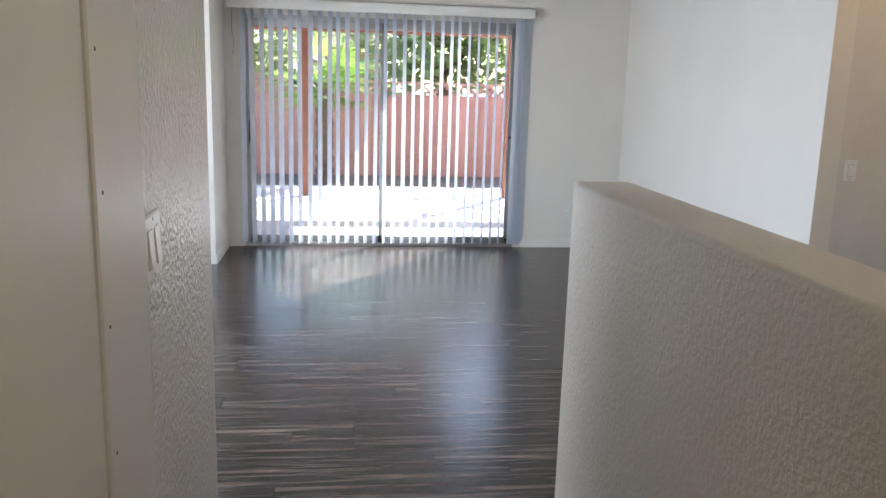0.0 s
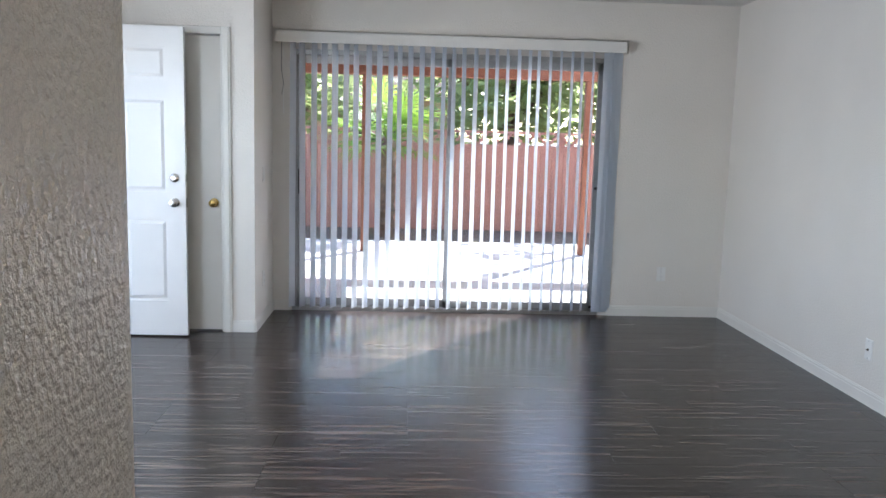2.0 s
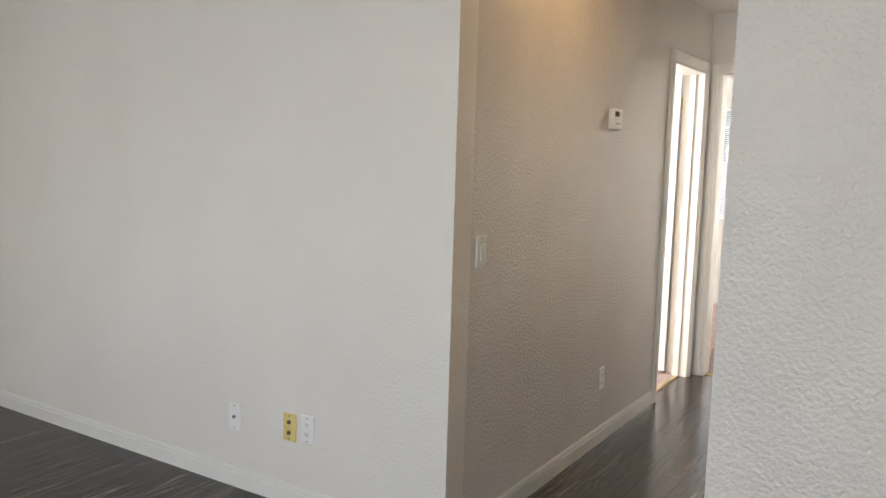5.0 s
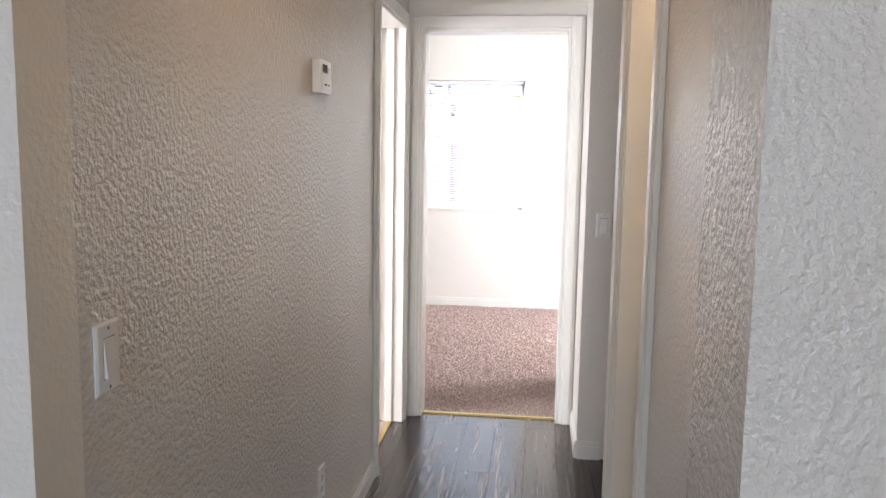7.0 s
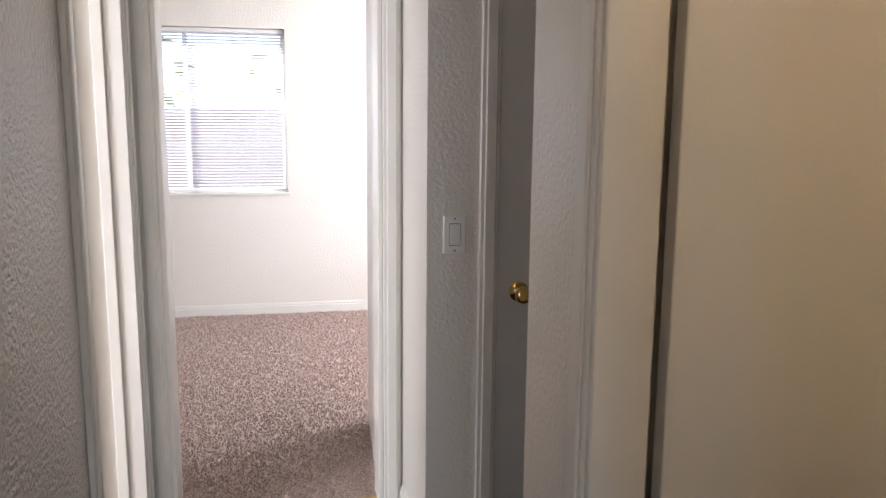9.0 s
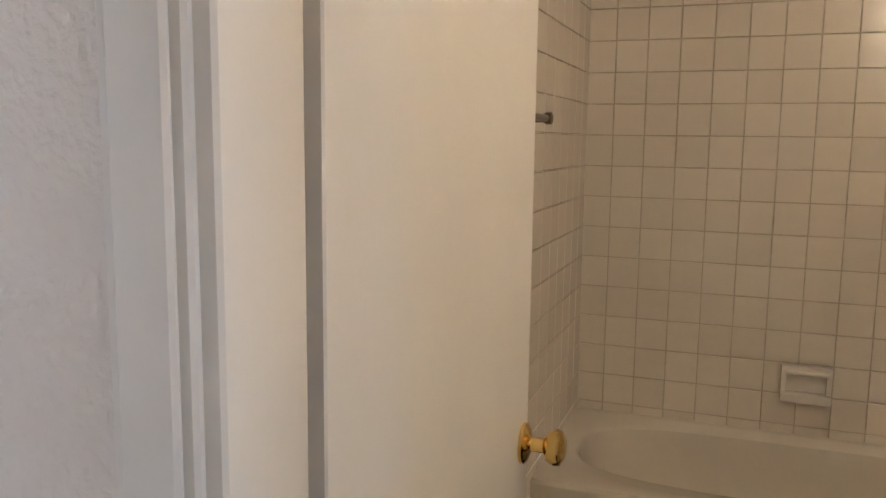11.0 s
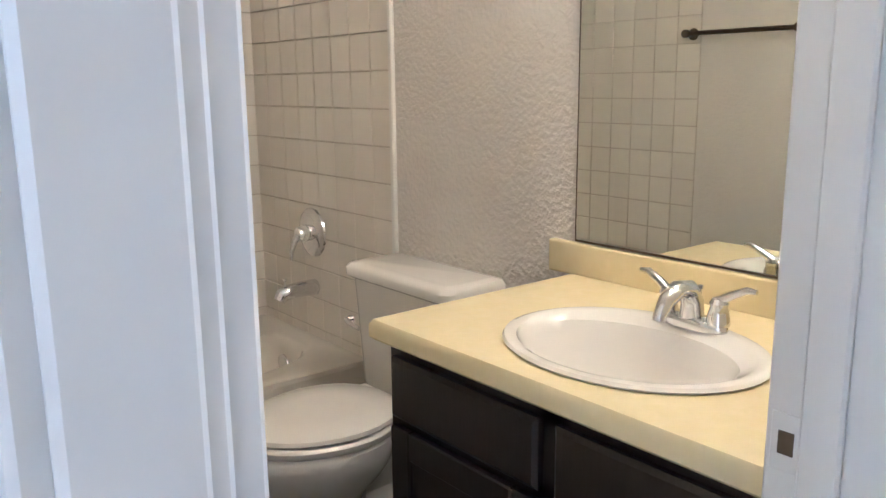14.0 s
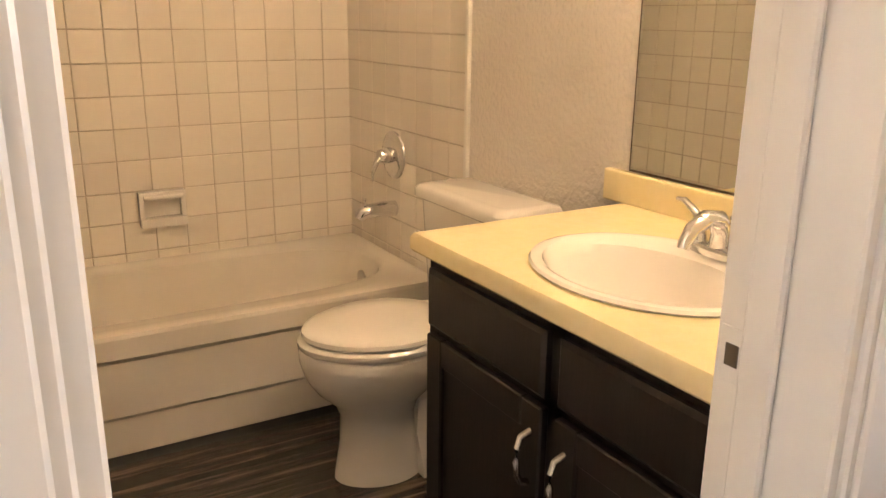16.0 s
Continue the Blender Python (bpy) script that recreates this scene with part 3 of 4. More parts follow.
tree(2.0, 14.0, 4.8, 2.0, 2)
tree(-5.2, 14.5, 4.0, 1.7, 3)
tree(12.5, 2.2, 4.6, 1.6, 6, 1200)
tree(13.5, -2.4, 5.0, 1.6, 7, 1200)


def neighbour(x, y, w, d, name_label):
    t = thing("neighbour_house", name_label, "house", (x, y, -0.16))
    part("wall", boxes(((0, 0, 0), (w, d, 2.5))), STUCCO, t)
    part("roof", loft([[(-0.4, -0.4, 2.5), (w + 0.4, -0.4, 2.5), (w + 0.4, d + 0.4, 2.5), (-0.4, d + 0.4, 2.5)],
                       [(1.2, 1.6, 3.7), (w - 1.2, 1.6, 3.7), (w - 1.2, d - 1.6, 3.7), (1.2, d - 1.6, 3.7)]]), ROOF, t)
    for k in range(3):
        wv = part("window", boxes(((0.8 + k * 2.4, -0.04, 1.0), (1.9 + k * 2.4, 0.02, 2.0)), bevel=0.01), TRIM, t)
        part("pane", boxes(((0.86 + k * 2.4, -0.05, 1.06), (1.84 + k * 2.4, -0.035, 1.94))), DARK, wv)


neighbour(-9.5, 17.0, 8.0, 7.0, "stuccoed neighbouring house with a low brown roof beyond the fence")
neighbour(10.0, -8.5, 7.6, 6.5, "low stuccoed neighbouring house outside the bedroom window")
structure("side_fence", PALE_STUCCO, "pale reddish wall outside the bedroom window", ((9.4, -6, -0.16), (9.5, 5.4, 1.5)), category="fence")

# ---- doors ----


def knob(name, parent, at, axis, mat, s=1.0, label=""):
    """A round door knob on its rose, turned to the given axis and side."""
    prof = [(0.031 * abs(s), 0), (0.031 * abs(s), 0.005 * s), (0.026 * abs(s), 0.009 * s), (0.011, 0.014 * s), (0.011, 0.033 * s), (0.022, 0.039 * s), (0.0275, 0.050 * s), (0.026, 0.059 * s), (0.016, 0.065 * s), (0.004, 0.066 * s)]
    return part(name, lathe(prof, axis, 24, at), mat, parent, label, True)


def hinge(parent, rows):
    for a, b in rows:
        part("hinge", boxes((a, b), bevel=0.001), BRASS, parent, "small metal hinge")


def front_door():
    t = thing("front_door", "white six-panel front door standing wide open", "door", (-4.965, 2.335, 0.012))
    w, h = 0.91, 2.06
    # stiles, rails and raised panels
    xs = [(0.12, 0.405), (0.505, 0.79)]
    zs = [(0.24, 0.80), (0.98, 1.60), (1.72, 1.93)]
    rows = [((0, -0.04, 0), (w, -0.008, h))]
    part("slab", boxes(*rows, bevel=0.002), DOORWHITE, t)
    fr = [((0, -0.050, 0), (0.12, -0.038, h)), ((0.79, -0.050, 0), (w, -0.038, h)), ((0.405, -0.050, 0), (0.505, -0.038, h))]
    edges = [0.0] + [z for p in zs for z in p] + [h]
    for i in range(0, len(edges), 2):
        for x0, x1 in xs:
            fr.append(((x0, -0.050, edges[i]), (x1, -0.038, edges[i + 1])))
    part("stiles_and_rails", boxes(*fr), DOORWHITE, t)
    for x0, x1 in xs:
        for z0, z1 in zs:
            bm = loft([[(x0 + 0.015, -0.040, z0 + 0.015), (x1 - 0.015, -0.040, z0 + 0.015), (x1 - 0.015, -0.040, z1 - 0.015), (x0 + 0.015, -0.040, z1 - 0.015)],
                       [(x0 + 0.035, -0.049, z0 + 0.035), (x1 - 0.035, -0.049, z0 + 0.035), (x1 - 0.035, -0.049, z1 - 0.035), (x0 + 0.035, -0.049, z1 - 0.035)]])
            part("panel", bm, DOORWHITE, t)
    k = knob("knob", t, (0.84, -0.046, 0.91), "Y", NICKEL, -1.0, "satin nickel knob")
    part("deadbolt", lathe([(0.03, 0), (0.03, -0.012), (0.022, -0.02), (0.012, -0.022), (0.012, -0.03)], "Y", 20, (0.84, -0.046, 1.075)), NICKEL, t, "satin nickel deadbolt", True)
    part("peephole", lathe([(0.009, 0), (0.009, -0.004), (0.006, -0.005)], "Y", 14, (0.452, -0.046, 1.51)), PEWTER, t, "small dark peephole")
    part("latch_plate", boxes(((w - 0.001, -0.032, 0.88), (w + 0.002, -0.014, 0.94)), ((w - 0.001, -0.032, 1.05), (w + 0.002, -0.014, 1.10))), NICKEL, t)
    hinge(t, [((-0.01, -0.046, z), (0.01, -0.03, z + 0.09)) for z in (0.2, 0.98, 1.75)])


front_door()


def flat_door(name, label, at, rz, w, h, mat, knob_x, knob_mat, sides=(1,), hinges_at=None):
    t = thing(name, label, "door", at, rz=rz)
    part("slab", boxes(((0, -0.0175, 0), (w, 0.0175, h)), bevel=0.002), mat, t)
    for s in sides:
        knob("knob", t, (knob_x, s * 0.0175, 0.90), "Y", knob_mat, float(s), "polished brass knob")
    part("latch_plate", boxes(((w - 0.0015 if knob_x > w / 2 else -0.002, -0.012, 0.87), (w + 0.002 if knob_x > w / 2 else 0.0015, 0.012, 0.93))), BRASS, t)
    if hinges_at is not None:
        hinge(t, [((hinges_at - 0.006, -0.023, z), (hinges_at + 0.012, -0.0165, z + 0.09)) for z in (0.2, 0.98, 1.75)])
    return t


flat_door("coat_closet_door", "cream flush closet door with a brass knob, closed", (-4.605, 2.49, 0.012), 0, 0.757, 2.03, DOORCREAM, 0.695, BRASS, (-1,))
flat_door("bathroom_door", "white flush bathroom door standing open inward", (1.490, -1.057, 0.012), -89.2, 0.656, 2.0, DOORWHITE, 0.626, BRASS, (-1, 1))
flat_door("bedroom_door", "white flush bedroom door standing open against the wall", (3.29, -0.83, 0.03), -4, 0.70, 1.98, DOORWHITE, 0.64, BRASS, (-1,), 0.0)
flat_door("linen_closet_door", "white flush linen closet door with a brass knob, closed", (2.70, -1.116, 0.012), -90, 0.71, 2.01, DOORWHITE, 0.068, BRASS, (-1,))
flat_door("hall_room_door", "white flush bedroom door standing open inward", (3.01, 0.135, 0.03), 92, 0.64, 1.98, DOORWHITE, 0.58, BRASS, (-1, 1), 0.0)
flat_door("entry_side_door", "cream flush door, closed, beside the entry wall", (-2.934, -3.116, 0.012), -90, 0.88, 2.03, DOORCREAM, 0.75, BRASS, (1,))

strike = thing("strike_plate", "worn metal strike plate on the white door jamb", "strike plate", (0.870, -1.046, 0.895))
part("plate", boxes(((0, -0.02, -0.03), (0.002, 0.03, 0.03)), bevel=0.0008), TRIM, strike)
part("hole", boxes(((0.0015, -0.012, -0.012), (0.0028, 0.004, 0.012))), PEWTER, strike, "dark latch hole")
part("lip", boxes(((-0.002, 0.028, -0.028), (0.004, 0.040, 0.028)), bevel=0.001), TRIM, strike)

# ---- wall plates ----


def plate(name, label, category, at, rz, kind, mat=None, wide=0.07):
    """A wall plate facing local -y: an outlet, a rocker switch, a jack or a double switch."""
    mat = mat or PLASTIC
    t = thing(name, label, category, at, rz=rz)
    bm = loft([[(-wide / 2, 0, -0.0575), (wide / 2, 0, -0.0575), (wide / 2, 0, 0.0575), (-wide / 2, 0, 0.0575)],
               [(-wide / 2, -0.003, -0.0575), (wide / 2, -0.003, -0.0575), (wide / 2, -0.003, 0.0575), (-wide / 2, -0.003, 0.0575)],
               [(-wide / 2 + 0.004, -0.006, -0.0535), (wide / 2 - 0.004, -0.006, -0.0535), (wide / 2 - 0.004, -0.006, 0.0535), (-wide / 2 + 0.004, -0.006, 0.0535)]])
    part("cover_plate", bm, mat, t)
    if kind == "outlet":
        for z in (-0.02, 0.02):
            s = part("socket", lathe([(0.0165, -0.006), (0.0165, -0.0085), (0.015, -0.009)], "Y", 20, (0, 0, z), sy=0.85), mat, t)
            part("slots", boxes(((-0.0075, -0.0096, z - 0.001), (-0.0055, -0.0085, z + 0.008)), ((0.0055, -0.0096, z - 0.001), (0.0075, -0.0085, z + 0.006)), ((-0.002, -0.0096, z - 0.009), (0.002, -0.0085, z - 0.005))), DARK, s)
    elif kind in ("rocker", "double"):
        for x in ((0,) if kind == "rocker" else (-0.023, 0.023)):
            part("bezel", boxes(((x - 0.0175, -0.0066, -0.034), (x + 0.0175, -0.0055, 0.034))), NICKEL, t, "thin grey outline")
            part("rocker", loft([[(x - 0.016, -0.006, -0.032), (x + 0.016, -0.006, -0.032), (x + 0.016, -0.006, 0.032), (x - 0.016, -0.006, 0.032)],
                                 [(x - 0.0155, -0.012, -0.031), (x + 0.0155, -0.012, -0.031), (x + 0.0155, -0.0075, 0.031), (x - 0.0155, -0.0075, 0.031)]]), mat, t)
    elif kind == "jack":
        part("jack", lathe([(0.007, -0.006), (0.007, -0.012), (0.004, -0.013), (0.002, -0.02)], "Y", 12), PEWTER, t, "metal coaxial jack", True)
    elif kind == "phone":
        for z in (-0.022, 0.022):
            part("jack", lathe([(0.009, -0.006), (0.008, -0.013), (0.003, -0.017)], "Y", 12, (0, 0, z)), PEWTER, t, "dark round jack", True)
    for z in (-0.048, 0.048):
        part("screw", lathe([(0.003, -0.0055), (0.003, -0.0068), (0.001, -0.007)], "Y", 10, (0, 0, z)), NICKEL, t)
    return t


plate("outlet", "white duplex outlet low on the wall by the patio door", "outlet", (-0.495, N, 0.35), 0, "outlet")
plate("coaxial_plate", "white coaxial wall plate low on the long wall", "wall plate", (0, 1.063, 0.306), 90 + 180, "jack")
plate("phone_plate", "yellowed ivory wall plate with two round jacks", "wall plate", (0, 0.749, 0.324), 270, "phone", IVORY)
plate("outlet", "white duplex outlet beside the ivory plate", "outlet", (0, 0.652, 0.333), 270, "outlet")
plate("light_switch", "white rocker light switch at the hall corner", "light switch", (0.192, 0, 1.09), 0, "rocker")
plate("outlet", "white duplex outlet low on the hall wall", "outlet", (1.466, 0, 0.336), 0, "outlet")
plate("light_switch", "white rocker light switch by the bedroom doorway", "light switch", (2.678, -0.978, 1.095), 270, "rocker")
plate("light_switch", "white double rocker switch on the glossy entry wall", "light switch", (-2.93, -2.765, 1.205), 90, "double", None, 0.116)
plate("light_switch", "white rocker switch on the short return wall", "light switch", (-3.63, 2.80, 1.10), 90, "rocker")
plate("outlet", "white duplex outlet on the short return wall", "outlet", (-3.63, 2.78, 0.334), 90, "outlet")


def thermostat():
    t = thing("thermostat", "white digital thermostat on the hall wall", "thermostat", (1.443, 0, 1.637))
    part("body", boxes(((-0.06, -0.028, -0.05), (0.06, 0, 0.05)), bevel=0.006, seg=2), PLASTIC, t)
    part("display", boxes(((-0.042, -0.0295, 0.012), (0.01, -0.0275, 0.036)), bevel=0.0005), DARK, t, "dark grey display")
    part("flap", boxes(((-0.052, -0.0305, -0.04), (0.052, -0.0275, -0.004)), bevel=0.001), PLASTIC, t)
    part("button", boxes(((0.024, -0.031, 0.02), (0.044, -0.0275, 0.03)), bevel=0.001), PLASTIC, t)
    part("print", boxes(((-0.03, -0.0308, -0.026), (0.0, -0.0302, -0.021)), ((0.015, -0.0308, -0.026), (0.03, -0.0302, -0.021))), DARK, t)


thermostat()


def ceiling_lamp():
    t = thing("ceiling_light", "warm dome light on the hall ceiling", "ceiling light", (0.75, -0.42, H2))
    part("base", lathe([(0.15, 0), (0.15, -0.02), (0.13, -0.025)], "Z", 28), BRASS, t, "brass rim", True)
    part("bulb_stem", lathe([(0.015, -0.025), (0.015, -0.08)], "Z", 12), BRASS, t)


ceiling_lamp()

kl = thing("ceiling_light", "warm ceiling light beyond the half wall", "ceiling light", (-0.95, -4.9, H1))
part("base", lathe([(0.15, 0), (0.15, -0.02), (0.13, -0.025)], "Z", 28), BRASS, kl, "brass rim", True)
part("bulb_stem", lathe([(0.015, -0.025), (0.015, -0.09)], "Z", 12), BRASS, kl)

# ---- bedroom window ----


def bedroom_window(y0, y1):
    t = thing("window_blind", "white mini blind half open in the bedroom window", "blind", (6.2, y0, 0.89))
    w, h = y1 - y0, 1.135
    part("head_rail", boxes(((0.03, 0.01, h - 0.03), (0.06, w - 0.01, h - 0.004)), bevel=0.002), PLASTIC, t)
    part("bottom_rail", boxes(((0.035, 0.01, 0.012), (0.058, w - 0.01, 0.026)), bevel=0.002), PLASTIC, t)
    me = finish(boxes(((-0.0115, 0.012, -0.0006), (0.0115, w - 0.012, 0.0006))), VANE, "slat")
    for i in range(51):
        ob = new("slat", me)
        ob.parent = t
        ob.matrix_basis = pose(0.046, 0, 0.036 + i * 0.0212, 0, 24 + 1.5 * math.sin(i * 2.3), 0)
    for y in (0.2, w / 2, w - 0.2):
        part("ladder_cord", tube([(0.034, y, 0.02), (0.034, y, h - 0.02)], 0.0012, 6), PLASTIC, t)
    f = solid("window_1", boxes(((6.27, y0, 0.89), (6.30, y0 + 0.03, 2.025)), ((6.27, y1 - 0.03, 0.89), (6.30, y1, 2.025)), ((6.27, y0, 0.89), (6.30, y1, 0.92)),
                                ((6.27, y0, 1.995), (6.30, y1, 2.025)), ((6.275, 0.12, 0.9), (6.295, 0.15, 2.0)), bevel=0.002), PLASTIC, "aluminium framed bedroom window", "window", "structure")
    g = part("pane", boxes(((6.283, y0 + 0.03, 0.92), (6.287, y1 - 0.03, 1.995))), GLASS, f)
    g.visible_shadow = False
    part("window_sill", boxes(((6.185, y0 - 0.02, 0.875), (6.27, y1 + 0.02, 0.892)), bevel=0.003), TRIM, f)


bedroom_window(-0.54, 0.70)

# ---- carpet ----


def carpet(name, x0, y0, x1, y1, n, seed):
    base = structure(name, CARPET, "mottled brown and beige plush carpet", ((x0, y0, -0.01), (x1, y1, 0.004)), category="carpet")
    rng = np.random.default_rng(seed)
    c = np.stack([rng.uniform(x0, x1, n), rng.uniform(y0, y1, n), np.full(n, 0.002)], 1)
    a = rng.uniform(0, 2 * np.pi, n)
    s = rng.uniform(0.004, 0.008, n)
    lean = rng.normal(0, 0.006, (n, 2))
    hgt = rng.uniform(0.008, 0.018, n)
    v = np.zeros((n, 4, 3))
    for k in range(3):
        v[:, k] = c
        v[:, k, 0] += s * np.cos(a + 2.1 * k)
        v[:, k, 1] += s * np.sin(a + 2.1 * k)
    v[:, 3] = c
    v[:, 3, :2] += lean
    v[:, 3, 2] += hgt
    i = np.arange(n)[:, None] * 4
    f = np.concatenate([i + np.array([[0, 1, 3]]), i + np.array([[1, 2, 3]]), i + np.array([[2, 0, 3]])])
    me = bpy.data.meshes.new("tufts")
    me.from_pydata(v.reshape(-1, 3).tolist(), [], f.tolist())
    me.materials.append(CARPET)
    ob = new("carpet_tufts", me)
    ob.parent = base
    ob["kind"] = "stuff"


carpet("carpet_bedroom", 3.21, -2.6, 6.2, 2.6, 110000, 3)
carpet("carpet_second_room", 0.12, 0.06, 3.155, 2.6, 9000, 4)
structure("threshold", THRESH, "thin brass carpet strip at the doorway", ((3.195, -0.805, -0.005), (3.215, -0.092, 0.009)), ((2.375, 0.045, -0.005), (3.027, 0.065, 0.009)), category="threshold")

# ---- bathroom ----
BX, BY = 0.215, -3.465


def tub():
    t = thing("bathtub", "glossy off-white alcove bathtub with a stepped apron", "bathtub", (BX, BY, 0))
    w, d, h = 1.52, 0.71, 0.375

    def ring(cx, cy, rx, ry, z, p=3.2, n=48):
        out = []
        for i in range(n):
            a = 2 * math.pi * (i + 0.5) / n
            c, s = math.cos(a), math.sin(a)
            out.append((cx + rx * math.copysign(abs(c) ** (2 / p), c), cy + ry * math.copysign(abs(s) ** (2 / p), s), z))
        return out
    bm = bmesh.new()
    rings = [ring(w / 2, d / 2, w / 2, d / 2, h - 0.012, 40), ring(w / 2, d / 2, w / 2 - 0.004, d / 2 - 0.004, h, 40),
             ring(w / 2, d / 2 - 0.01, w / 2 - 0.075, d / 2 - 0.085, h, 3.4), ring(w / 2, d / 2 - 0.01, w / 2 - 0.09, d / 2 - 0.10, h - 0.012, 3.2),
             ring(w / 2, d / 2 - 0.01, w / 2 - 0.115, d / 2 - 0.115, h - 0.10, 3.0), ring(w / 2, d / 2 - 0.01, w / 2 - 0.16, d / 2 - 0.14, 0.14, 2.8),
             ring(w / 2, d / 2 - 0.01, w / 2 - 0.22, d / 2 - 0.19, 0.09, 2.6)]
    vr = [[bm.verts.new(p) for p in r] for r in rings]
    for r0, r1 in zip(vr, vr[1:]):
        for i in range(48):
            bm.faces.new((r0[i], r0[(i + 1) % 48], r1[(i + 1) % 48], r1[i]))
    bm.faces.new(vr[-1])
    bmesh.ops.recalc_face_normals(bm, faces=bm.faces)
    part("basin", bm, ENAMEL, t, "", True)
    prof = [(d - 0.004, h - 0.001), (d, h - 0.012), (d, h - 0.07), (d - 0.014, h - 0.086), (d - 0.016, 0.125), (d - 0.028, 0.112), (d - 0.028, 0.0), (d - 0.1, 0.0), (d - 0.1, h - 0.03)]
    part("apron", loft([[(0.001, y, z) for y, z in prof], [(w - 0.001, y, z) for y, z in prof]]), ENAMEL, t, "stepped front apron")
    part("drain", lathe([(0.03, 0.088), (0.03, 0.093), (0.02, 0.094)], "Z", 18, (0.3, d / 2, 0)), CHROME, t)
    part("overflow_plate", lathe([(0.035, 0.118), (0.035, 0.124), (0.02, 0.128)], "X", 20, (0.0, d / 2 - 0.01, 0.29)), CHROME, t)


tub()


sh = thing("wall_shower", "chrome shower with a bent arm on the tile wall", "shower", (BX + 0.006, -3.075, 1.765))
part("flange", lathe([(0.032, 0), (0.03, 0.008), (0.014, 0.014)], "X", 20), CHROME, sh, "", True)
part("arm", tube([(0, 0, 0), (0.04, 0, 0.004), (0.07, 0, -0.006), (0.10, 0, -0.034), (0.112, 0, -0.048)], 0.0095, 12), CHROME, sh, "", True)
hd = part("head", lathe([(0.012, 0.03), (0.016, 0.012), (0.02, 0), (0.03, -0.022), (0.038, -0.045), (0.038, -0.055), (0.033, -0.058)], "Z", 24), CHROME, sh, "", True)
hd.matrix_basis = pose(0.124, 0, -0.062, 0, -40, 0)
fc = part("spray_face", lathe([(0.033, -0.058), (0.033, -0.060)], "Z", 24), PEWTER, hd, "grey spray face")

vl = thing("shower_valve", "round chrome shower valve with a lever handle", "shower valve", (BX + 0.006, -3.078, 0.748))
part("escutcheon", lathe([(0.085, 0), (0.083, 0.006), (0.07, 0.013), (0.03, 0.018)], "X", 36), CHROME, vl, "", True)
part("hub", lathe([(0.028, 0.015), (0.027, 0.045), (0.022, 0.06), (0.01, 0.064)], "X", 24), CHROME, vl, "", True)
part("lever", tube([(0.05, 0, 0), (0.072, 0.004, -0.02), (0.088, 0.008, -0.05), (0.092, 0.010, -0.085)], [0.013, 0.011, 0.009, 0.006], 12), CHROME, vl, "", True)

sp = thing("tub_spout", "chrome tub spout with a diverter knob", "tub spout", (BX + 0.006, -3.075, 0.556))
part("body", tube([(0, 0, 0), (0.05, 0, 0.002), (0.10, 0, 0), (0.13, 0, -0.008), (0.142, 0, -0.026)], [0.028, 0.027, 0.025, 0.024, 0.019], 18), CHROME, sp, "", True)
part("diverter", lathe([(0.005, 0.02), (0.005, 0.038), (0.008, 0.040), (0.008, 0.046)], "Z", 12, (0.118, 0, 0)), CHROME, sp)

sd = thing("soap_dish", "off-white ceramic soap dish set into the tile", "soap dish", (0.954, BY, 0.56))
bm = bmesh.new()
for a, b in (((-0.08, 0, -0.062), (-0.062, 0.035, 0.062)), ((0.062, 0, -0.062), (0.08, 0.035, 0.062)), ((-0.08, 0, 0.035), (0.08, 0.042, 0.062)), ((-0.08, 0, -0.062), (0.08, 0.05, -0.03)), ((-0.065, 0.0, -0.04), (0.065, 0.010, 0.04))):
    box(bm, a, b, 0.006, 2)
part("dish", bm, PORCELAIN, sd, "", True)
part("grab_bar", tube([(-0.066, 0.048, 0.045), (0, 0.052, 0.045), (0.066, 0.048, 0.045)], 0.009, 12), PORCELAIN, sd, "", True)

tr = structure("trim_tile_edge", TRIM, "white plastic edge strip beside the shower tile", ((BX, -2.604, 0.0), (BX + 0.014, -2.586, 2.06)), bevel=0.003, category="trim")


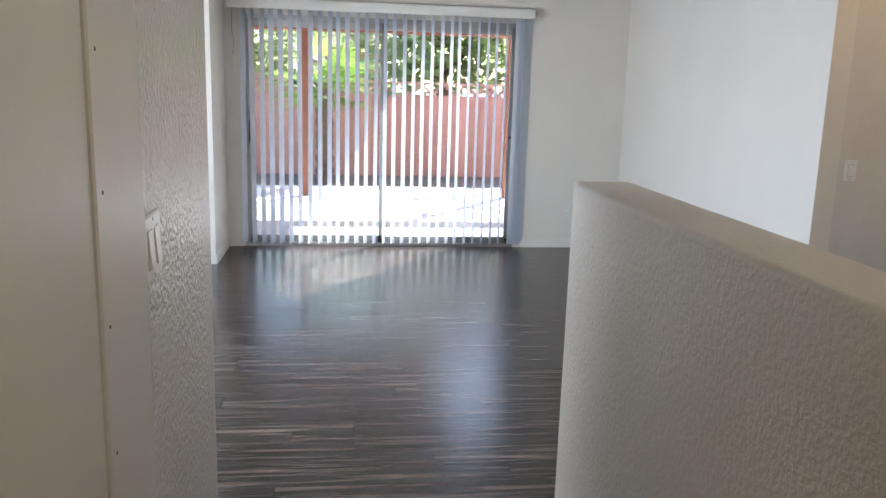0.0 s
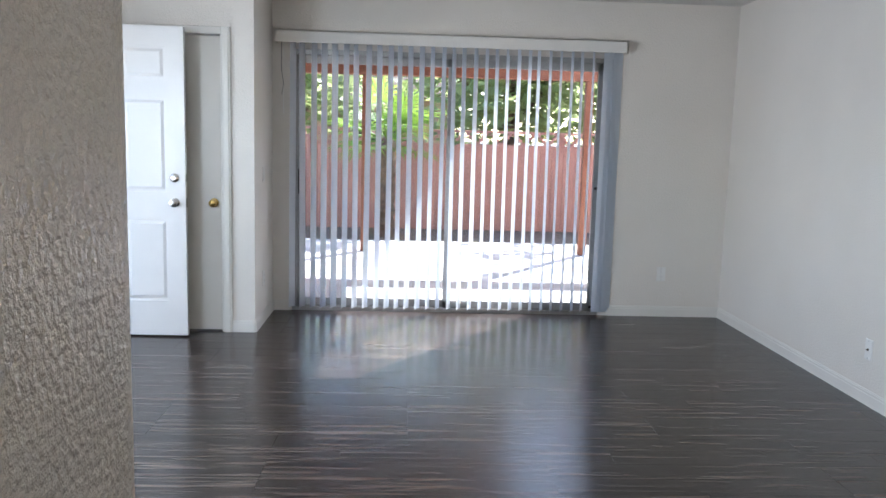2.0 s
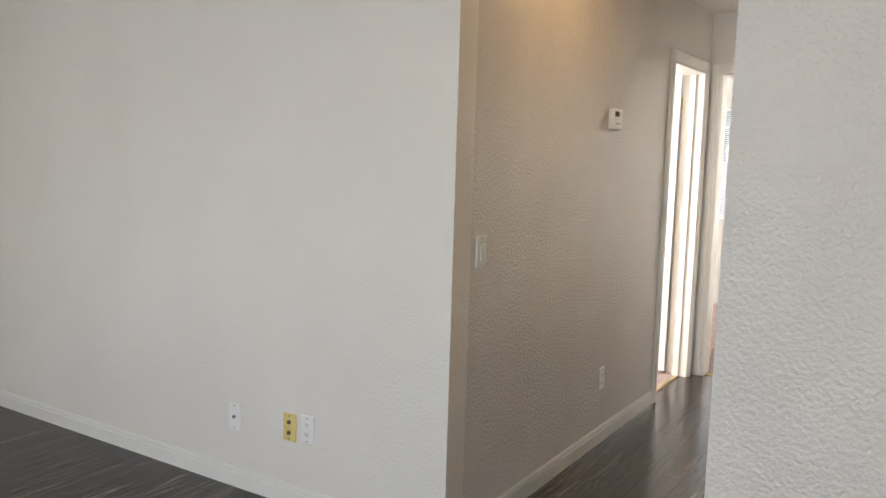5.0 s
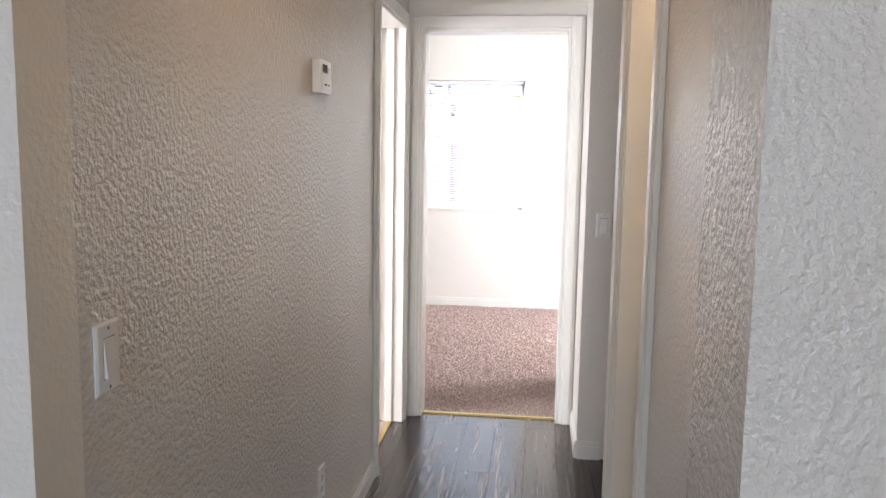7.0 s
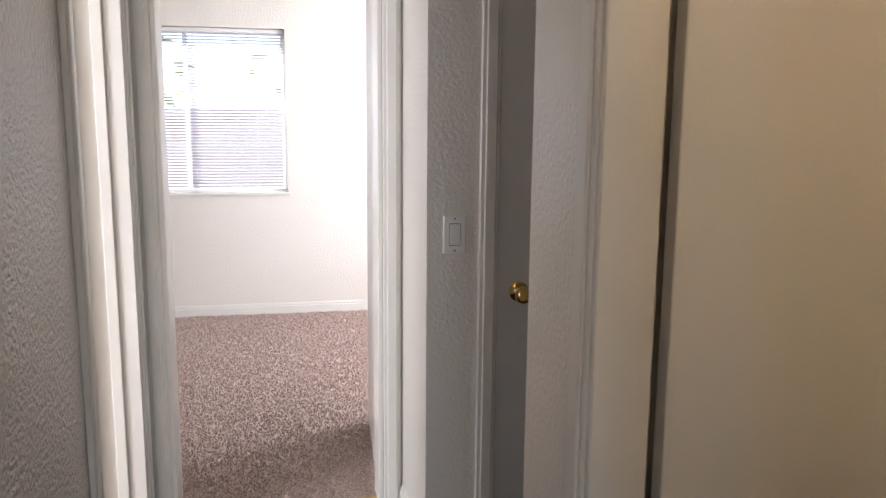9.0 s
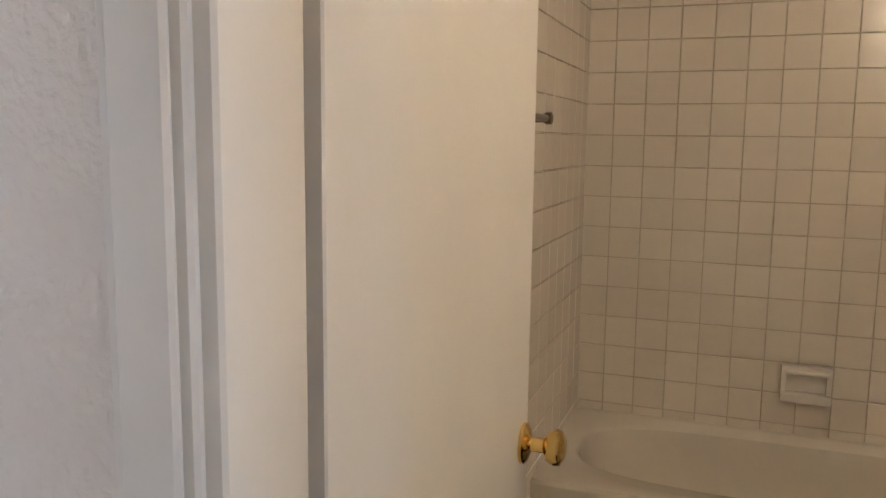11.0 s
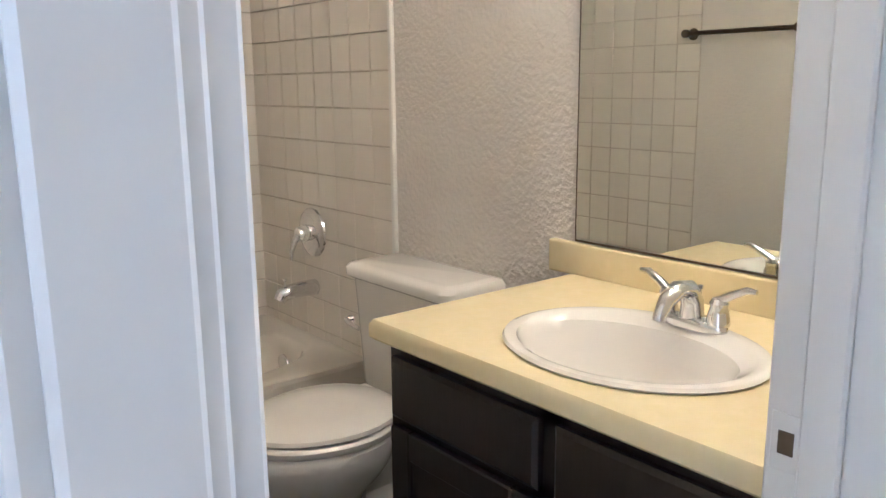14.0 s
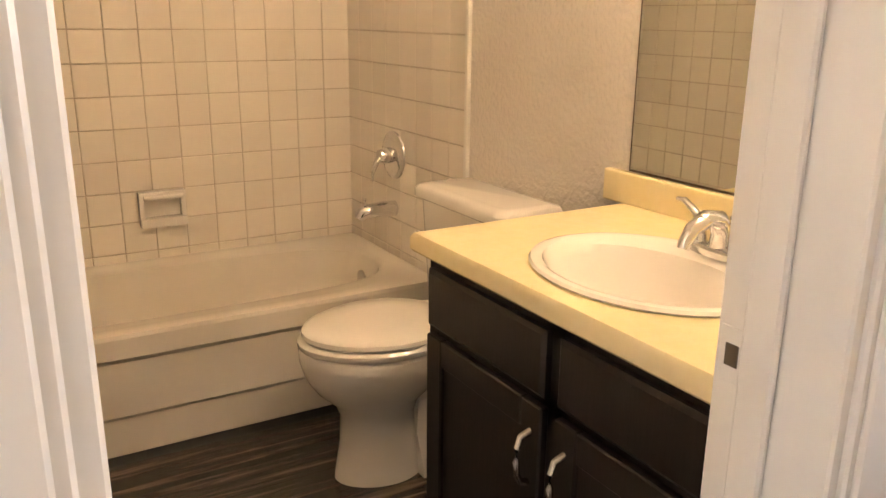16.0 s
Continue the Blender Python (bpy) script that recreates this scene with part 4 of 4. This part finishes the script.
def toilet():
    t = thing("toilet", "white two-piece toilet with the lid closed", "toilet", (BX, -2.365, 0))

    def ell(cx, rx, ry, z, n=36, back=None):
        out = []
        for i in range(n):
            a = 2 * math.pi * i / n
            x = cx + rx * math.cos(a)
            if back is not None:
                x = max(x, back)
            out.append((x, ry * math.sin(a) * (1 - 0.10 * math.cos(a)), z))
        return out
    part("bowl", loft([ell(0.425, 0.128, 0.098, 0.0), ell(0.425, 0.126, 0.096, 0.02), ell(0.425, 0.112, 0.084, 0.10), ell(0.425, 0.108, 0.082, 0.19), ell(0.427, 0.125, 0.095, 0.225), ell(0.43, 0.165, 0.13, 0.265),
                       ell(0.43, 0.195, 0.158, 0.31), ell(0.43, 0.208, 0.172, 0.355), ell(0.43, 0.210, 0.175, 0.385), ell(0.43, 0.204, 0.168, 0.395)]), PORCELAIN, t, "", True)
    part("trapway", loft([[(x, y * k, z) for x, y in ((0.05, -0.09), (0.34, -0.10), (0.34, 0.10), (0.05, 0.09))] for z, k in ((0.0, 1.12), (0.03, 1.1), (0.12, 0.7), (0.22, 0.8), (0.33, 1.2), (0.385, 1.35))]), PORCELAIN, t, "", False)
    part("seat", loft([ell(0.425, 0.212, 0.176, 0.396), ell(0.425, 0.216, 0.18, 0.402), ell(0.425, 0.216, 0.18, 0.412), ell(0.425, 0.208, 0.173, 0.418)]), PORCELAIN, t, "", True)
    part("lid", loft([ell(0.42, 0.205, 0.168, 0.421), ell(0.42, 0.210, 0.174, 0.427), ell(0.42, 0.208, 0.172, 0.437), ell(0.42, 0.194, 0.157, 0.444), ell(0.42, 0.105, 0.085, 0.448)]), PORCELAIN, t, "", True)
    for y in (-0.075, 0.075):
        part("hinge", boxes(((0.215, y - 0.022, 0.396), (0.255, y + 0.022, 0.436)), bevel=0.006, seg=2), PORCELAIN, t, "white plastic hinge", True)

    def rr(x0, x1, y, z):
        r, out = 0.035, []
        for cx, cy, a0 in ((x1 - r, y - r, 0), (x0 + 0.01, y - 0.01, 90), (x0 + 0.01, -y + 0.01, 180), (x1 - r, -y + r, 270)):
            cy += 0.022
            rad = r if cx > 0.1 else 0.01
            for k in range(5):
                a = radians(a0 + k * 22.5)
                out.append((cx + rad * math.cos(a), cy + rad * math.sin(a), z))
        return out
    part("tank", loft([rr(0.025, 0.17, 0.19, 0.385), rr(0.022, 0.182, 0.195, 0.42), rr(0.02, 0.195, 0.212, 0.717)]), PORCELAIN, t, "", True)
    part("tank_lid", loft([rr(0.014, 0.202, 0.220, 0.719), rr(0.01, 0.212, 0.229, 0.727), rr(0.01, 0.212, 0.229, 0.747), rr(0.014, 0.202, 0.220, 0.759), rr(0.03, 0.18, 0.20, 0.763)]), PORCELAIN, t, "", True)
    lv = part("flush_lever", tube([(0.205, -0.17, 0.60), (0.222, -0.17, 0.60), (0.228, -0.15, 0.598), (0.228, -0.10, 0.592)], [0.012, 0.009, 0.007, 0.006], 10), CHROME, t, "chrome flush lever", True)
    for y in (-0.125, 0.125):
        part("bolt_cap", lathe([(0.014, 0), (0.014, 0.012), (0.009, 0.02), (0.002, 0.022)], "Z", 14, (0.30, y, 0.018)), PORCELAIN, t)


toilet()


def vanity():
    y0, y1 = -1.878, -1.082
    t = thing("vanity_cabinet", "dark espresso vanity cabinet with two doors", "cabinet", (BX, 0, 0))
    fx = 0.52
    part("carcass", boxes(((0.0, y0, 0.09), (fx, y0 + 0.018, 0.775)), ((0.0, y1 - 0.018, 0.09), (fx, y1, 0.775)), ((0.0, y0 + 0.018, 0.09), (fx, y1 - 0.018, 0.108)), ((0, y0 + 0.018, 0.108), (0.01, y1 - 0.018, 0.775))), CABINET, t)
    ym = -1.465
    part("face_frame", boxes(((fx, y0, 0.09), (fx + 0.018, y0 + 0.035, 0.775)), ((fx, y1 - 0.035, 0.09), (fx + 0.018, y1, 0.775)), ((fx, ym - 0.03, 0.09), (fx + 0.018, ym + 0.03, 0.775)),
                             ((fx, y0 + 0.035, 0.735), (fx + 0.018, y1 - 0.035, 0.775)), ((fx, y0 + 0.035, 0.60), (fx + 0.018, y1 - 0.035, 0.64)), ((fx, y0 + 0.035, 0.09), (fx + 0.018, y1 - 0.035, 0.125)), bevel=0.001), CABINET, t)
    part("toe_kick", boxes(((0.0, y0 + 0.01, 0.0), (fx - 0.05, y1, 0.09))), CABINET, t)
    for a, b in ((y0 + 0.018, ym - 0.017), (ym + 0.017, y1 - 0.018)):
        f = fx + 0.018
        part("drawer_front", loft([[(f, a, 0.630), (f, b, 0.630), (f, b, 0.748), (f, a, 0.748)], [(f + 0.012, a, 0.630), (f + 0.012, b, 0.630), (f + 0.012, b, 0.748), (f + 0.012, a, 0.748)],
                                   [(f + 0.018, a + 0.008, 0.638), (f + 0.018, b - 0.008, 0.638), (f + 0.018, b - 0.008, 0.740), (f + 0.018, a + 0.008, 0.740)]]), CABINET, t)
        s = 0.055
        z0, z1 = 0.105, 0.613
        d = part("door", boxes(((f + 0.002, a + s - 0.002, z0 + s - 0.002), (f + 0.009, b - s + 0.002, z1 - s + 0.002))), CABINET, t)
        for p0, p1 in (((f, a, z0), (f + 0.018, a + s, z1)), ((f, b - s, z0), (f + 0.018, b, z1))):
            part("stile", boxes((p0, p1), bevel=0.003), CABINET, d)
        for p0, p1 in (((f, a + s, z0), (f + 0.018, b - s, z0 + s)), ((f, a + s, z1 - s), (f + 0.018, b - s, z1))):
            part("rail", boxes((p0, p1), bevel=0.003), CABINET, d)
        hy = b - 0.028 if a < ym - 0.1 else a + 0.028
        part("handle", tube([(f + 0.016, hy, 0.560), (f + 0.036, hy, 0.554), (f + 0.042, hy, 0.535), (f + 0.043, hy, 0.51), (f + 0.041, hy, 0.487), (f + 0.033, hy, 0.470), (f + 0.016, hy, 0.464)], [0.008, 0.006, 0.0055, 0.0065, 0.0055, 0.006, 0.008], 12), NICKEL, d, "curved satin nickel pull", True)
    c = thing("vanity_countertop", "cream laminate vanity top with a backsplash", "countertop", (BX, 0, 0))
    cx, cy, rx, ry = 0.342, -1.478, 0.166, 0.204
    # top sheet with an oval hole for the basin
    a0, a1, x0, x1 = -1.89, -1.07, 0.0, 0.568
    bm = bmesh.new()
    n = 64
    inner, outer, low = [], [], []
    for i in range(n):
        a = 2 * math.pi * i / n
        dx, dy = math.cos(a), math.sin(a)
        inner.append(bm.verts.new((cx + rx * dx, cy + ry * dy, 0.815)))
        k = min((x1 - cx) / dx if dx > 1e-6 else 1e9, (x0 - cx) / dx if dx < -1e-6 else 1e9, (a1 - cy) / dy if dy > 1e-6 else 1e9, (a0 - cy) / dy if dy < -1e-6 else 1e9)
        outer.append((cx + k * dx, cy + k * dy))
    for qx in (x0, x1):
        for qy in (a0, a1):
            j = min(range(n), key=lambda i: (outer[i][0] - qx) ** 2 + (outer[i][1] - qy) ** 2)
            outer[j] = (qx, qy)
    top = [bm.verts.new((x, y, 0.815)) for x, y in outer]
    ed1 = [bm.verts.new((min(x + 0.006, x1 + 0.006) if x > x1 - 0.001 else x, y - 0.006 if y < a0 + 0.001 else y, 0.805)) for x, y in outer]
    ed2 = [bm.verts.new((v.co.x, v.co.y, 0.782)) for v in ed1]
    ed3 = [bm.verts.new((x, y, 0.776)) for x, y in outer]
    inl = [bm.verts.new((v.co.x, v.co.y, 0.776)) for v in inner]
    seq = [inl, inner, top, ed1, ed2, ed3, inl]
    for r0, r1 in zip(seq, seq[1:]):
        for i in range(n):
            bm.faces.new((r0[i], r0[(i + 1) % n], r1[(i + 1) % n], r1[i]))
    bmesh.ops.recalc_face_normals(bm, faces=bm.faces)
    part("top", bm, LAMINATE, c, "", True)
    part("backsplash", boxes(((0.0, a0 - 0.075, 0.812), (0.022, a1, 0.886)), bevel=0.006, seg=3), LAMINATE, c, "", True)
    s = thing("sink", "white oval drop-in sink", "sink", (BX + cx, cy, 0.815))
    prof = [(0.96, -0.02), (1.02, 0.0), (1.11, 0.001), (1.13, 0.005), (1.11, 0.010), (1.06, 0.012), (1.0, 0.009), (0.95, 0.0), (0.90, -0.018), (0.83, -0.05), (0.70, -0.09), (0.50, -0.12), (0.28, -0.135), (0.1, -0.14)]
    bm = bmesh.new()
    vr = []
    for k, (r, z) in enumerate(prof):
        vr.append([bm.verts.new((rx * r * (0.87 if k > 6 else 1) * math.cos(2 * math.pi * i / 56) + (0.022 if k > 6 else 0), ry * r * math.sin(2 * math.pi * i / 56), z)) for i in range(56)])
    for r0, r1 in zip(vr, vr[1:]):
        for i in range(56):
            bm.faces.new((r0[i], r0[(i + 1) % 56], r1[(i + 1) % 56], r1[i]))
    bm.faces.new(vr[-1])
    bmesh.ops.recalc_face_normals(bm, faces=bm.faces)
    part("basin", bm, PORCELAIN, s, "", True)
    part("drain", lathe([(0.022, -0.139), (0.022, -0.135), (0.014, -0.133)], "Z", 18, (0.005, 0, 0)), CHROME, s)
    f = thing("faucet", "chrome two-handle centerset faucet", "faucet", (BX + 0.186, cy + 0.010, 0.826))
    f.scale = (0.85, 0.85, 0.82)
    part("base", loft([[(0.028 * k * math.cos(a) * (1 if True else 1), 0.082 * k * math.sin(a), z) for a in [2 * math.pi * i / 32 for i in range(32)]] for k, z in ((1, -0.004), (1.0, 0.008), (0.93, 0.016), (0.7, 0.02))]), CHROME, f, "", True)
    part("spout", tube([(0, 0, 0.01), (0.002, 0, 0.05), (0.02, 0, 0.078), (0.055, 0, 0.084), (0.09, 0, 0.066), (0.108, 0, 0.040), (0.112, 0, 0.028)], [0.026, 0.023, 0.022, 0.020, 0.017, 0.014, 0.013], 18), CHROME, f, "", True)
    for sgn in (-1, 1):
        h = part("handle", lathe([(0.024, 0.012), (0.022, 0.03), (0.017, 0.05), (0.019, 0.058), (0.014, 0.068), (0.004, 0.07)], "Z", 20, (0, sgn * 0.06, 0)), CHROME, f, "", True)
        part("lever", tube([(0, sgn * 0.06, 0.062), (-0.004, sgn * 0.085, 0.078), (-0.006, sgn * 0.115, 0.094), (-0.006, sgn * 0.135, 0.094)], [0.011, 0.009, 0.008, 0.005], 12), CHROME, h, "", True)
    part("lift_rod", lathe([(0.003, 0.01), (0.003, 0.07), (0.006, 0.073), (0.006, 0.08)], "Z", 10, (-0.026, 0, 0)), CHROME, f)


vanity()

mr = thing("mirror", "large frameless wall mirror above the vanity", "mirror", (BX, -1.895, 0.892))
part("glass", boxes(((0.001, 0, 0), (0.006, 0.80, 1.06))), MIRROR, mr)
part("edge", boxes(((0.0005, -0.003, -0.002), (0.0065, 0.0, 1.06)), ((0.0005, 0, -0.004), (0.009, 0.80, 0.0))), PEWTER, mr, "dark worn silver edge")

vb = thing("vanity_light", "warm bulb bar above the mirror", "wall light", (BX, -1.42, 2.05))
part("bar", boxes(((0, -0.3, -0.05), (0.035, 0.3, 0.05)), bevel=0.006), CHROME, vb)
for k in (-0.2, 0, 0.2):
    part("socket", lathe([(0.025, 0.03), (0.025, 0.075), (0.02, 0.08)], "X", 16, (0, k, 0)), CHROME, vb)

tb = thing("towel_bar", "dark pewter towel bar on the bathroom wall", "towel bar", (1.735, -2.40, 1.425))
part("bar", tube([(-0.055, -0.23, 0), (-0.055, 0.23, 0)], 0.009, 14), PEWTER, tb, "", True)
for y in (-0.23, 0.23):
    part("bracket", lathe([(0.024, 0), (0.024, -0.006), (0.012, -0.012), (0.011, -0.045), (0.016, -0.052), (0.016, -0.066), (0.01, -0.07)], "X", 20, (0, y, 0)), PEWTER, tb, "", True)

# ---- pieces: tiles and planks ----
P = 0.1093


def tiles(owner_name, label, origin, along, out, cols, rows, z0, seed, cut=0.0):
    """Glazed wall tiles on a bed of grout, along a wall from origin; out is the wall's normal."""
    o, u, nrm = Vector(origin), Vector(along), Vector(out)
    lo, hi = o, o + u * (cols * P - cut)
    a = Vector((min(lo.x, hi.x, lo.x - nrm.x * 0.006), min(lo.y, hi.y, lo.y - nrm.y * 0.006), z0))
    b = Vector((max(lo.x, hi.x, lo.x - nrm.x * 0.006), max(lo.y, hi.y, lo.y - nrm.y * 0.006), z0 + rows * P + 0.088))
    own = structure(owner_name, GROUT, label, (a, b), category="tiled wall")
    g = 0.0013

    def tile_mesh(w, h):
        return finish(loft([[(g, 0, g), (w - g, 0, g), (w - g, 0, h - g), (g, 0, h - g)], [(g, -0.003, g), (w - g, -0.003, g), (w - g, -0.003, h - g), (g, -0.003, h - g)],
                            [(g + 0.002, -0.005, g + 0.002), (w - g - 0.002, -0.005, g + 0.002), (w - g - 0.002, -0.005, h - g - 0.002), (g + 0.002, -0.005, h - g - 0.002)]]), TILE, "tile")
    full, capm = tile_mesh(P, P), tile_mesh(P, 0.088)
    rng = random.Random(seed)
    rz = math.degrees(math.atan2(u.y, u.x))
    # local +x runs along the wall, local -y out of it
    flip = (Matrix.Rotation(radians(rz), 3, "Z") @ Vector((0, -1, 0))).dot(nrm) < 0
    for c in range(cols):
        for r in range(rows + 1):
            ob = new("tile", full if r < rows else capm)
            ob.parent = own
            p = o + u * (c * P + (P if flip else 0))
            ob.matrix_basis = pose(p.x, p.y, z0 + r * P, rng.uniform(-0.3, 0.3), 0, rz + (180 if flip else 0) + rng.uniform(-0.25, 0.25))


tiles("wall_tile_back", "off-white glazed square tile wall behind the tub", (BX, BY, 0), (1, 0, 0), (0, 1, 0), 14, 14, 0.2957, 1, 0.01)
tiles("wall_tile_faucet", "off-white glazed square tile wall with the shower fittings", (BX, BY + 8 * P - 0.005, 0), (0, -1, 0), (1, 0, 0), 8, 14, 0.2957, 2)
tiles("wall_tile_end", "off-white glazed square tile wall at the far tub end", (1.735, BY + 8 * P - 0.005, 0), (0, -1, 0), (-1, 0, 0), 8, 14, 0.2957, 3)


def planks():
    floor = solid("floor", boxes(((-5.0, -6.0, -0.012), (0.0, N + 0.02, -0.004)), ((0.0, -0.955, -0.012), (3.2, 0.05, -0.004)), ((0.21, -3.4, -0.012), (1.74, -0.955, -0.004)), ((1.74, -2.1, -0.012), (2.72, -0.955, -0.004))), DARK, "dark brown wood-look vinyl plank floor", "floor", "structure")
    rng = random.Random(11)
    W, L = 0.152, 1.22
    cache = {}

    def mesh(l, w):
        key = (round(l, 3), round(w, 3))
        if key not in cache:
            g = 0.0004
            cache[key] = finish(loft([[(g, g, -0.004), (l - g, g, -0.004), (l - g, w - g, -0.004), (g, w - g, -0.004)], [(g, g, -0.0012), (l - g, g, -0.0012), (l - g, w - g, -0.0012), (g, w - g, -0.0012)],
                                      [(g + 0.001, g + 0.001, 0), (l - g - 0.001, g + 0.001, 0), (l - g - 0.001, w - g - 0.001, 0), (g + 0.001, w - g - 0.001, 0)]]), FLOORWOOD, "plank")
        return cache[key]
    for x0, y0, x1, y1 in ((-4.99, -5.6, -0.001, N + 0.015), (0.0, -0.955, 3.2, 0.045), (0.216, -2.73, 1.734, -0.957), (1.84, -2.1, 2.72, -0.957)):
        r, y = 0, y0
        while y < y1 - 0.01:
            w = min(W, y1 - y)
            x = x0 - (rng.choice([0.0, 0.3, 0.61, 0.9]) if x1 - x0 > 1 else 0)
            while x < x1 - 0.01:
                a, b = max(x, x0), min(x + L, x1)
                if b - a > 0.02:
                    ob = new("plank", mesh(b - a, w))
                    ob.parent = floor
                    ob.location = (a, y, 0)
                x += L
            y += w


planks()
